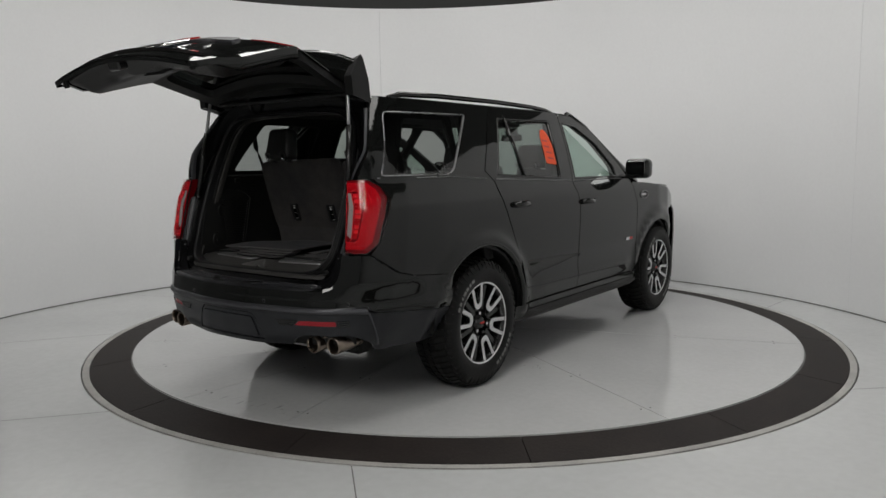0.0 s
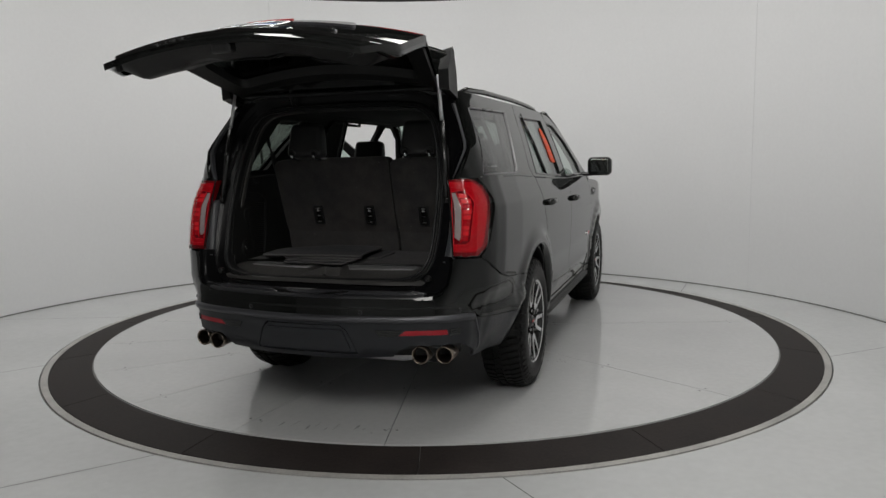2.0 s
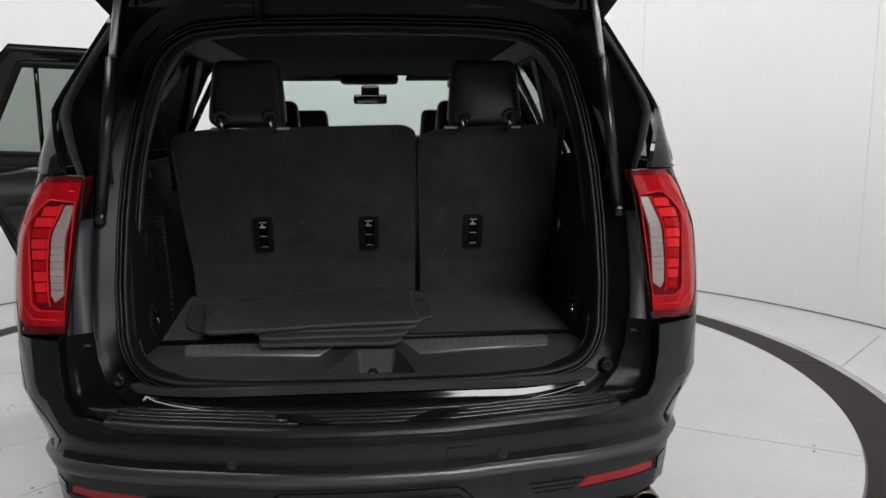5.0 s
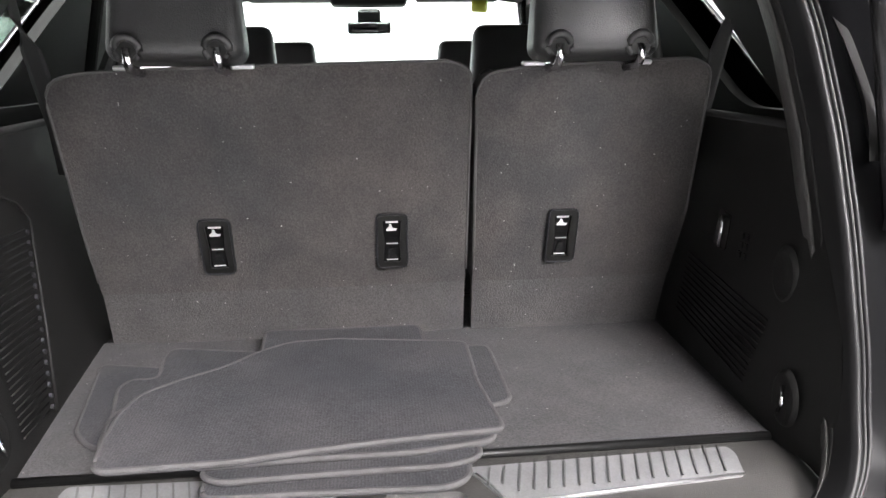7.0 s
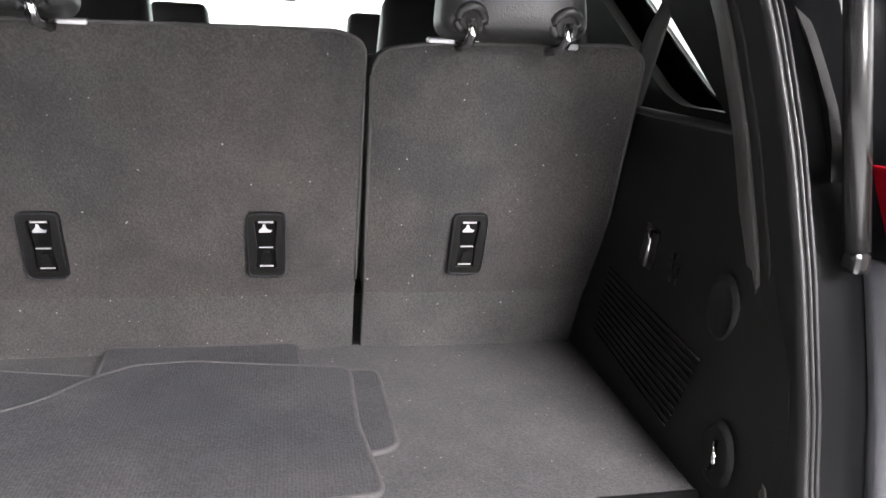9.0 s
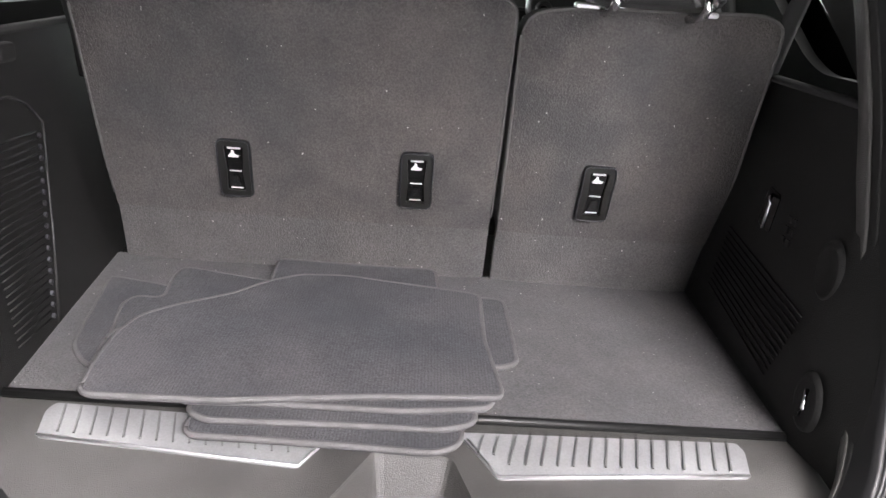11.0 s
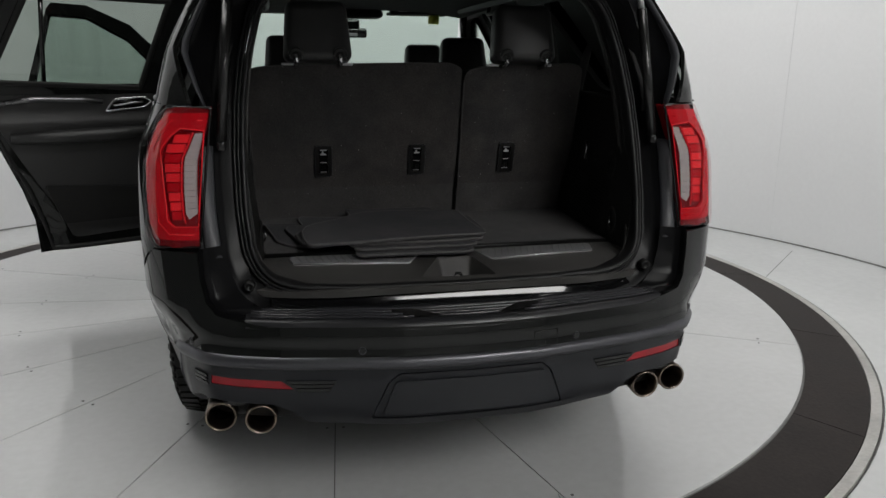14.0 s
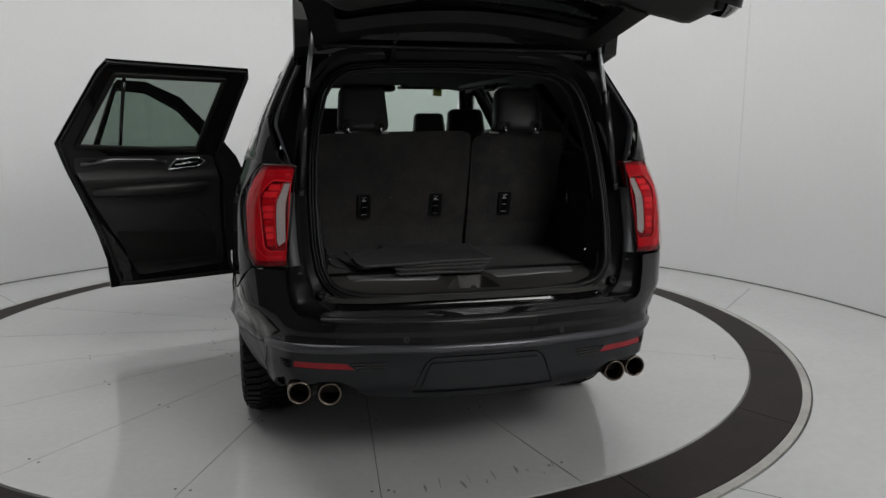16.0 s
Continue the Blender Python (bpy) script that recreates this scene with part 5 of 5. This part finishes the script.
# dark tube stands in for the shaded groove between carpet and sill
tube("carpet_edge", [(-.605, .384, .898), (0, .386, .898), (.61, .391, .898)], .0085, RUBBER, cargo, "dark tube for the shaded gap at the carpet's edge", 8)
# sill trim with a bowl sunk into its middle
BOWL = rounded([(-.036, .308), (.076, .300), (.128, .160), (-.118, .168)], .012, 3)
sill_z = smooth_curve([(.06, .815), (.115, .838), (.15, .858), (.20, .870), (.30, .888), (.36, .893), (.385, .893), (.40, .893)], .02)
sill_fn = lambda x, y, d: (x, y + .07 * max(0, (abs(x) - .35) / .3) ** 2 * (1 - min(max((y - .12) / .27, 0), 1)), float(sill_z(y)) + .0 * x - d)
panel("sill_trim", [(-.635, .125), (.635, .125), (.645, .388), (-.645, .388)], [BOWL], sill_fn, SILL, cargo, "grained black sill trim", .03, .02)
bl = [(x, y) for x, y in BOWL]
verts = [sill_fn(x, y, 0) for x, y in bl] + [(.005 + (x - .005) * .97, .255 + (y - .255) * .96, float(sill_z(y)) - .006) for x, y in bl] + [(.012 + (x - .012) * .80, .190 + (y - .165) * .60, .822) for x, y in bl]
n = len(bl)
faces = [(r * n + i, r * n + (i + 1) % n, (r + 1) * n + (i + 1) % n, (r + 1) * n + i) for r in range(2) for i in range(n)] + [tuple(range(2 * n, 3 * n))]
link_mesh("bowl", verts, faces, SILL, cargo, "sunk latch bowl")
tube("striker", [(-.002, .205, .822), (-.002, .205, .850), (.002, .205, .858), (.016, .205, .858), (.020, .205, .850), (.020, .205, .822)], .005, RIMDARK, cargo, "dark steel striker loop", 8)
PLATE_R = [(.085, .352), (.518, .366), (.524, .345), (.512, .292), (.14, .262)]
for s in (1, -1):
    out = [(s * x, y) for x, y in PLATE_R]
    sp = panel("scuff_plate", rounded(out, .006, 2), [], lambda x, y, d: (x, y, float(sill_z(y)) + .004 - d), SCUFFPLATE, cargo, "ribbed brushed metal scuff plate", .05, .006)
    tube("plate_edge", [(x, y, float(sill_z(y)) + .0045) for x, y in [(s * .10, .335), (s * .14, .263), (s * .33, .2775), (s * .512, .293)]], .0022, ALU, sp, "bright rolled edge", 6)
    for k in range(17):
        x0 = .118 + .0235 * k
        ya, yb = .283 + .001 * k, .345 + .0012 * k
        if x0 < .15:
            ya += .02
        vs, fs = block_data((0, 0, 0), (.003, yb - ya, .0018), Matrix.Rotation(radians(-s * 14), 3, "Z").to_4x4())
        zc = float(sill_z((ya + yb) / 2)) + .0055
        slope = (float(sill_z(yb)) - float(sill_z(ya))) / (yb - ya)
        vs = [Vector((p.x + s * x0, p.y + (ya + yb) / 2, p.z + zc + p.y * slope)) for p in vs]
        link_mesh("rib", vs, fs, PLATERIB, sp)
# side trims
for s in (1, -1):
    def trim_fn(y, z, d, s=s):
        """Side trim: leans out towards the top and swells round the wheel arch."""
        x = .602 + (.105 if s < 0 else .04) * (y - .39) + .05 * min(max((z - .92) / .45, 0), 1) + .02 * max(0, (.40 - y) / .1)
        return (s * (x + d), y, z)
    OUTL = [(.22, .87), (.30, .895), (1.55, .90), (1.62, 1.0), (1.62, 1.40), (.50, 1.405), (.38, 1.385), (.30, 1.15)]
    st = panel("side_trim", OUTL, [], trim_fn, TRIM, cargo, "black moulded cargo side trim", .05, .012)
    # dark tube added to hide the bright top edge of the trim
    tube("trim_edge_cover", [trim_fn(y, z, .004) for y, z in ((.36, 1.335), (.385, 1.388), (.50, 1.405), (1.0, 1.404), (1.62, 1.401))], .008, CLOTHLINER, st, "added dark cloth tube covering the trim's lit edge", 8)
    # slotted grille, silver blocks for the glints at its slot ends, hook and switches
    if s < 0:
        end = lambda z: .58 + .104 * (z - .918) / .308
        for k in range(26):
            z0 = .930 + .0122 * k
            tube("grille_slat", [trim_fn(.445, z0 + .012, -.0025), trim_fn(end(z0) - .012, z0, -.0015)], .0020, TRIM, st, "", 4)
        tube("grille_bead", [trim_fn(end(.915) + .02, .912, -.003), trim_fn(end(1.05) + .025, 1.05, -.003), trim_fn(end(1.24) + .02, 1.245, -.003), trim_fn(.66, 1.285, -.003), trim_fn(.60, 1.305, -.003), trim_fn(.50, 1.31, -.003)], .003, PLASTIC, st, "raised bead", 6)
        for k in range(17):
            z0 = .930 + .0185 * k
            vs, fs = block_data(Vector(trim_fn(end(z0), z0, -.002)), (.005, .007, .007), Matrix.Rotation(.78, 3, "X").to_4x4())
            link_mesh("slot_glint", vs, fs, SILVERSTRIP, st, "silver block painted as the glint of a slot end")
    else:
        for k in range(12):
            z0 = .948 + .0118 * k
            tube("grille_slat", [trim_fn(.50 - .004 * k, z0, -.0025), trim_fn(.835 - .001 * k, z0 + .03, -.0015)], .0020, TRIM, st, "", 4)
        panel("hook_pocket", rounded([(.66, 1.15), (.715, 1.155), (.715, 1.225), (.66, 1.22)], .008), [], lambda y, z, d: trim_fn(y, z, d - .002), RIMDARK, st, "", .03, .003)
        tube("bag_hook", [trim_fn(.688, 1.215, -.004), trim_fn(.668, 1.213, -.016), trim_fn(.664, 1.205, -.016), trim_fn(.664, 1.158, -.014)], .0035, CHROME, st, "bright metal hook", 6)
        for k in range(2):
            for j in range(3):
                vs, fs = block_data(Vector(trim_fn(.60 - .02 * k, 1.195 - .018 * j, -.002)), (.004, .011, .012))
                link_mesh("switch", vs, fs, PLASTIC, st)
    for y0, z0 in ((.433, 1.165), (.369, .975)):
        c = Vector(trim_fn(y0, z0, -.001))
        v, f = lathe_data([(.0, .008), (.026, .0085), (.033, .011), (.037, .0115), (.043, .004)], 20)
        link_mesh("tie_down_cup", [c + Vector((-s * (p.x - .006), p.y * .85, p.z * 1.2)) for p in v], f, TRIM, st, "round tie-down cup", True)
    tube("tie_down_ring", [Vector(trim_fn(.37, .975 + .022, -.008)), Vector(trim_fn(.352, .975, -.02)), Vector(trim_fn(.37, .953, -.008))], .0035, CHROME, st, "bright tie-down ring", 6)
    if s < 0:
        box("buckle", trim_fn(.60, 1.375, -.01), (.02, .05, .03), PLASTIC, st, "belt guide", .006)
    # upper pillar trim round the quarter glass
    panel("pillar_trim", [(.33, 1.365), (.44, 1.58), (.55, 1.80), (.58, 1.845), (2.6, 1.845), (2.6, 1.80), (1.45, 1.80), (1.34, 1.45), (1.34, 1.365)], [rounded([(.62 if s < 0 else .648, 1.44 if s < 0 else 1.388), (.80 if s < 0 else .93, 1.765), (1.36, 1.765), (1.30, 1.44 if s < 0 else 1.388)], .03)], lambda y, z, d: (s * (side_x(y, z) - .19 + d), y, z), TRIM, cargo, "black pillar trim", .05, .015)
    tube("seat_belt", [(s * .690, .78, 1.72), (s * .676, .785, 1.602), (s * .664, .80, 1.545), (s * .655, .86, 1.39), (s * .662, .90, 1.30)], .022, CLOTHLINER, cargo, "black webbing belt", 6, flat=.12)
    box("middle_pillar_trim", (s * .81, 1.42, 1.31), (.03, .10, 1.0), TRIM, cargo, "", .01, m=Matrix.Rotation(radians(-s * 13), 4, "Y"))

# ---- third-row seats ----
PILEWELT = mat("carpet_edge_welt", (.055, .053, .052), .8, 0, .3, 30, 500, bump=.5)
sb_y = smooth_curve([(.88, .958), (.905, .955), (1.03, .928), (1.15, .888), (1.3, .850), (1.45, .812), (1.50, .803), (1.53, .815)], .04)


def seat_row(x0, x1, lats, heads, label):
    st = new("rear_seat")
    st.parent = car
    st["label"] = label
    bulge = lambda x, z: .012 * (1 - ((2 * (x - x0) / (x1 - x0) - 1) ** 6))
    fn = lambda x, z, d: (x, float(sb_y(z)) - bulge(x, z) + d, z)
    out = [(x0 + .006, 1.032), (x1, 1.032)] + rounded([(x1, 1.20), (x1, 1.50), (x1 - .04, 1.518), ((x0 + x1) / 2 + .1, 1.514), (x0 + .10, 1.506), (x0 - .012 if x0 < 0 else x0, 1.49), (x0, 1.20)], .05, 4)[5:-5]
    panel("seatback", out, [], fn, CARPET, st, "charcoal carpet-backed seatback", .05, .10)
    low = [(x0 + .006, .903), (x1, .903), (x1, 1.0312), (x0 + .006, 1.0312)]
    panel("lower_flap", low, [], lambda x, z, d: fn(x, z, d + .005), LITCARPET, st, "carpet flap to the floor", .05, .03)
    edge = [(x, z) for x, z in resample(out, .03) if z > 1.06]
    tube("welt", [fn(x, z, .001) for x, z in edge], .0035, PILEWELT, st, "stitched edge welt", 6)
    for lx in lats:
        l = panel("latch", rounded([(lx - .034, 1.077), (lx + .034, 1.077), (lx + .034, 1.205), (lx - .034, 1.205)], .014, 4), [rounded([(lx - .019, 1.092), (lx + .019, 1.092), (lx + .016, 1.135), (lx + .020, 1.19), (lx - .020, 1.19), (lx - .016, 1.135)], .004)], lambda x, z, d: fn(x, z, d - .010), PLASTIC, st, "black plastic anchor cover", .03, .014)
        panel("pocket", [(lx - .022, 1.088), (lx + .022, 1.088), (lx + .022, 1.194), (lx - .022, 1.194)], [], lambda x, z, d: fn(x, z, d - .002), GLOSS, l, "", .03, .002)
        for zz, hh, ww in ((1.186, .004, .026), (1.136, .0025, .024), (1.097, .003, .024)):
            panel("printed_mark", [(lx - ww / 2, zz - hh / 2), (lx + ww / 2, zz - hh / 2), (lx + ww / 2, zz + hh / 2), (lx - ww / 2, zz + hh / 2)], [], lambda x, z, d: fn(x, z, d - .0045), WHITEPRINT, l, "white printed mark", .03, .001)
        panel("printed_mark", [(lx + a, 1.174 + b) for a, b in ((-.012, -.008), (.008, -.008), (.011, -.003), (.006, -.003), (.001, .000), (-.001, .007), (-.005, .008), (-.006, .002), (-.012, -.004))], [], lambda x, z, d: fn(x, z, d - .0045), WHITEPRINT, l, "white child seat sign", .03, .001)
        ring_between("latch_rim", rounded([(lx - .034, 1.077), (lx + .034, 1.077), (lx + .034, 1.205), (lx - .034, 1.205)], .014, 4), lambda x, z, d: fn(x, z, d - .010), .003, -.0015, .004, SATIN, l, "")
        panel("tongue", [(lx - .010, 1.10), (lx + .010, 1.10), (lx + .005, 1.125), (lx - .005, 1.125)], [], lambda x, z, d: fn(x, z, d - .006), RIMDARK, l, "", .03, .003)
    for hx in heads:
        headrest(hx, .785, 1.622, st, .25, .215, True)
    return st


def headrest(x, y, z, parent, w, h, posts):
    bm = bmesh.new()
    bmesh.ops.create_cube(bm, size=1)
    for v in bm.verts:
        v.co = Vector((v.co.x * w * (1.0 if v.co.z < 0 else .86), v.co.y * .115 * (1 if v.co.z < 0 else .8), v.co.z * h))
    bmesh.ops.bevel(bm, geom=bm.edges[:], offset=.035, segments=5, affect="EDGES", profile=.55)
    bm.transform(Matrix.Translation((x, y, z)) @ Matrix.Rotation(radians(-8), 4, "X"))
    hr = part("headrest", bm, LEATHER, parent, "black leather headrest", True)
    if posts:
        for s in (-1, 1):
            px = x + s * .078
            tube("post", [(px, y - .072, z - h / 2 + .030), (px, y - .074, z - h / 2 + .006), (px, y - .06, z - h / 2 - .006), (px, y + .02, z - h / 2 - .014)], .0085, CHROME, hr, "chrome post", 10)
            c = Vector((px, y - .068, z - h / 2 + .028))
            tube("post_collar", [c + Vector((.021 * math.cos(t), -.012 * max(math.sin(t), 0) + .004, .021 * math.sin(t))) for t in np.linspace(-.9, math.pi + .9, 14)], .0075, LEATHER, hr, "round padded notch", 8)
            v, f = lathe_data([(.0, .0), (.018, .0)], 14)
            link_mesh("post_socket", [Vector((px + p.y, y - .070, z - h / 2 + .026 + p.z)) for p in v], f, TRIM, hr, "dark post socket")
            box("post_base", (px + .03 * s, y + .02, z - h / 2 - .004), (.045, .03, .010), ALU, hr, "", .004)


seat_row(-.645, .158, (-.375, -.006), (-.39,), "wide third-row seatback section, upright, with a headrest")
seat_row(.170, .650, (.366,), (.39,), "narrow third-row seatback section, upright, with a headrest")
# rows ahead, seen over the top
for y0, xs, top, nm in ((1.98, (-.47, .43), 1.64, "second_row_seat"), (2.95, (-.40, .40), 1.62, "front_seat")):
    for x in xs:
        s2 = new(nm)
        s2.parent = car
        box("seatback", (x, y0, 1.08), (.50, .16, .78), LEATHER, s2, "black leather seatback", .06, m=Matrix.Rotation(radians(-10), 4, "X"), seg=4, taper=(.8, .8))
        box("cushion", (x, y0 + .30, .72), (.52, .52, .18), LEATHER, s2, "black leather cushion", .06, seg=4)
        headrest(x, y0 - .07, top - .10, s2, .26, .20, True)
# dashboard, wheel and mirror far ahead
box("dashboard", (0, 3.62, 1.14), (1.60, .42, .26), TRIM, car, "black dashboard", .06, seg=3)
tube("steering_wheel", [Vector((-.40, 3.32, 1.12)) + Vector((.19 * math.cos(t), -.06 * math.sin(t), .18 * math.sin(t))) for t in np.linspace(0, 2 * math.pi, 25)], .016, LEATHER, car, "black steering wheel", 8)
mir = box("rear_view_mirror", (-.03, 3.26, 1.700), (.22, .03, .062), GLOSS, car, "interior rear-view mirror", .018)
box("stalk", (-.03, 3.26, 1.755), (.12, .05, .07), GLOSS, mir, "", .016)
box("mirror_pane", (-.05, 3.243, 1.700), (.13, .004, .046), MIRROR, mir, "mirror pane", .001)
box("roof_console", (-.03, 3.02, 1.81), (.36, .20, .05), TRIM, car, "black roof console", .02)
for s in (1, -1):
    box("sun_visor", (s * .40, 3.05, 1.822), (.40, .20, .022), CLOTHLINER, car, "folded sun visor", .01)
    tube("grab_handle", [(s * .60, 1.75, 1.80), (s * .585, 1.78, 1.765), (s * .585, 1.98, 1.765), (s * .60, 2.01, 1.80)], .011, TRIM, car, "", 6)
for s in (1, -1):
    box("visor_label", (s * .30, 2.955, 1.825), (.10, .006, .012), WHITEPRINT, car, "white visor label", .001)
tube("sticker", [ws(.46, .10, .006), ws(.52, .10, .006)], .05, mat("yellow_sticker", (.45, .48, .06), .5), car, "yellow windscreen sticker", 14, flat=.6)
# orange tag on the rear door glass
tag_fn = lambda y, z, d: (side_x(y, z) - .006 - d, y, z)
TAG = rounded([(2.245, 1.465), (2.395, 1.452), (2.435, 1.60), (2.43, 1.68), (2.40, 1.725), (2.345, 1.722), (2.30, 1.67)], .02)
tg = panel("window_tag", TAG, [], tag_fn, ORANGE, car, "orange paper tag on the door glass", .04, .001)
for k in range(4):
    z0 = 1.50 + .045 * k
    panel("print_bar", [(2.295, z0), (2.375, z0 - .008), (2.377, z0 + .004), (2.297, z0 + .012)], [], lambda y, z, d: tag_fn(y, z, d - .002), REDPRINT, tg, "", .04, .0005)
panel("side_badge", [(3.52, .765), (3.60, .765), (3.60, .79), (3.53, .79)], [], lambda y, z, d: side(1)(y, z, d - .006), CHROME, car, "chrome badge block", .04, .006)
panel("side_badge", [(3.61, .765), (3.665, .765), (3.67, .79), (3.615, .79)], [], lambda y, z, d: side(1)(y, z, d - .006), REDPRINT, car, "red badge block", .04, .006)

# ---- inside of the open rear door ----
door_in = new("door_trim")
door_in.parent = car
door_in["label"] = "black inner trim of the open rear door"
din = lambda y, z, d: (-(side_x(y, z) - .055 - .02 * math.exp(-((z - 1.17) / .05) ** 2) + d), y, z)
TRIMO = [(1.56, 1.33), (2.50, 1.325), (2.55, 1.15), (2.545, .82), (2.55, .55), (1.92, .53), (1.87, .68), (1.78, .83), (1.66, 1.05), (1.56, 1.26)]
panel("trim_panel", rounded(TRIMO, .04, 3), [], din, LEATHER, door_in, "black door card", .04, .03, xform=M_DOOR)
FRO = [(1.47, 1.425), (1.705, 1.856), (1.76, 1.913), (2.685, 1.885), (2.695, 1.84), (2.535, 1.30), (2.60, 1.15), (2.59, .82), (2.61, .475), (1.80, .475), (1.76, .65), (1.71, .82), (1.61, 1.05), (1.52, 1.26), (1.495, 1.35)]
panel("inner_frame", FRO, [LWIN], lambda y, z, d: (-(side_x(y, z) - .05 + d), y, z), PAINT, door_in, "gloss black inner frame", .05, .045, xform=M_DOOR)
ring_between("door_seal", [(u, v) for u, v in FRO], lambda y, z, d: (-(side_x(y, z) - .056 + d), y, z), .02, -.012, .004, RUBBER, door_in, "rubber door seal", xform=M_DOOR)
ring_between("glass_trim", LWIN, lambda y, z, d: (-(side_x(y, z) - .056 + d), y, z), .03, -.006, .006, TRIM, door_in, "", xform=M_DOOR)
tube("arm_rail", [M_DOOR @ Vector(din(y, z, -.012)) for y, z in ((1.60, 1.285), (1.80, 1.31), (2.05, 1.30), (2.16, 1.285))], .013, MOULD, door_in, "satin silver accent", 8)
tube("armrest", [M_DOOR @ Vector(din(y, z, -.012)) for y, z in ((1.66, 1.10), (1.9, 1.10), (2.2, 1.105), (2.46, 1.12))], .04, LEATHER, door_in, "padded armrest", 10, taper=[.6, 1, 1, .7])
HB = rounded([(2.16, 1.225), (2.40, 1.245), (2.45, 1.285), (2.40, 1.315), (2.22, 1.305)], .03)
panel("handle_cup", HB, [], lambda y, z, d: din(y, z, d - .008), GLOSS, door_in, "", .03, .004, xform=M_DOOR)
ring_between("handle_surround", HB, din, .012, -.018, .0, CHROME, door_in, "chrome handle surround", xform=M_DOOR)
tube("inner_handle", [M_DOOR @ Vector(din(y, z, -.022)) for y, z in ((2.22, 1.265), (2.30, 1.275), (2.38, 1.283))], .012, CHROME, door_in, "chrome inner handle", 8, flat=.6)
panel("map_pocket", rounded([(1.88, .62), (2.48, .62), (2.49, .78), (1.80, .84)], .03), [], lambda y, z, d: din(y, z, d - .03), TRIM, door_in, "moulded door pocket", .04, .03, xform=M_DOOR)
tube("pull_seam", [M_DOOR @ Vector(din(y, z, -.006)) for y, z in ((2.36, .98), (2.45, .90), (2.47, .83), (2.42, .72))], .006, SATIN, door_in, "", 6)

# ---- floor mats lying in the cargo space ----
def floor_mat(outline, z, tilt, label, sag=0.0):
    ob = thing("floor_mat", label, "floor mat", group="stacked floor mats")
    fn = lambda x, y, d: (x, y, z + tilt[0] * (x + .1) + tilt[1] * (y - .5) + sag * math.sin(9 * x + 3) * math.sin(6 * y) - d)
    out = rounded(outline, .022, 4)
    panel("mat_surface", out, [], fn, MATPILE, ob, "ribbed grey pile", .03, .011)
    tube("binding", [fn(x, y, .0035) for x, y in resample(out, .03) + out[:1]], .0052, BINDING, ob, "sewn edge binding", 6)
    return ob


STACK = [
    ("lying lowest in front of the stack", .914, [(-.30, .285), (.05, .278), (.085, .30), (.10, .45), (-.20, .50), (-.31, .32)]),
    ("peeking out at the side of the stack", .914, [(-.613, .805), (-.48, .772), (-.36, .60), (-.42, .42), (-.52, .462), (-.56, .517)]),
    ("with a corner showing behind the stack", .915, [(.05, .82), (.192, .808), (.194, .546), (.155, .528), (.0, .55)]),
    ("second from the bottom of the stack", .926, [(-.315, .33), (-.28, .305), (.06, .318), (.11, .34), (.10, .50), (-.25, .50)]),
    ("notched, sticking out of the stack", .926, [(-.476, .848), (-.25, .80), (-.22, .60), (-.40, .44), (-.49, .47), (-.532, .655), (-.52, .692), (-.468, .69), (-.483, .80)]),
    ("in the middle of the stack", .937, [(-.33, .335), (.0, .342), (.135, .368), (.14, .45), (-.10, .55), (-.28, .50)]),
    ("just under the top mat at its side", .938, [(-.50, .52), (-.43, .62), (-.30, .60), (-.38, .36), (-.465, .35), (-.488, .43)]),
    ("under the back edge of the top mat", .939, [(-.29, .902), (.048, .895), (.058, .72), (-.28, .70)]),
]
for words, z, out in STACK:
    floor_mat(out, z, (0, .004), "charcoal carpet floor mat " + words, .002)
floor_mat([(-.462, .32), (-.26, .318), (-.02, .357), (.146, .378), (.15, .395), (.132, .56), (.135, .745), (-.13, .81), (-.225, .80), (-.285, .75), (-.335, .68), (-.42, .612), (-.465, .565), (-.478, .50), (-.474, .40)], .951, (.0, .004), "grey ribbed carpet floor mat on top of the stack", .003)
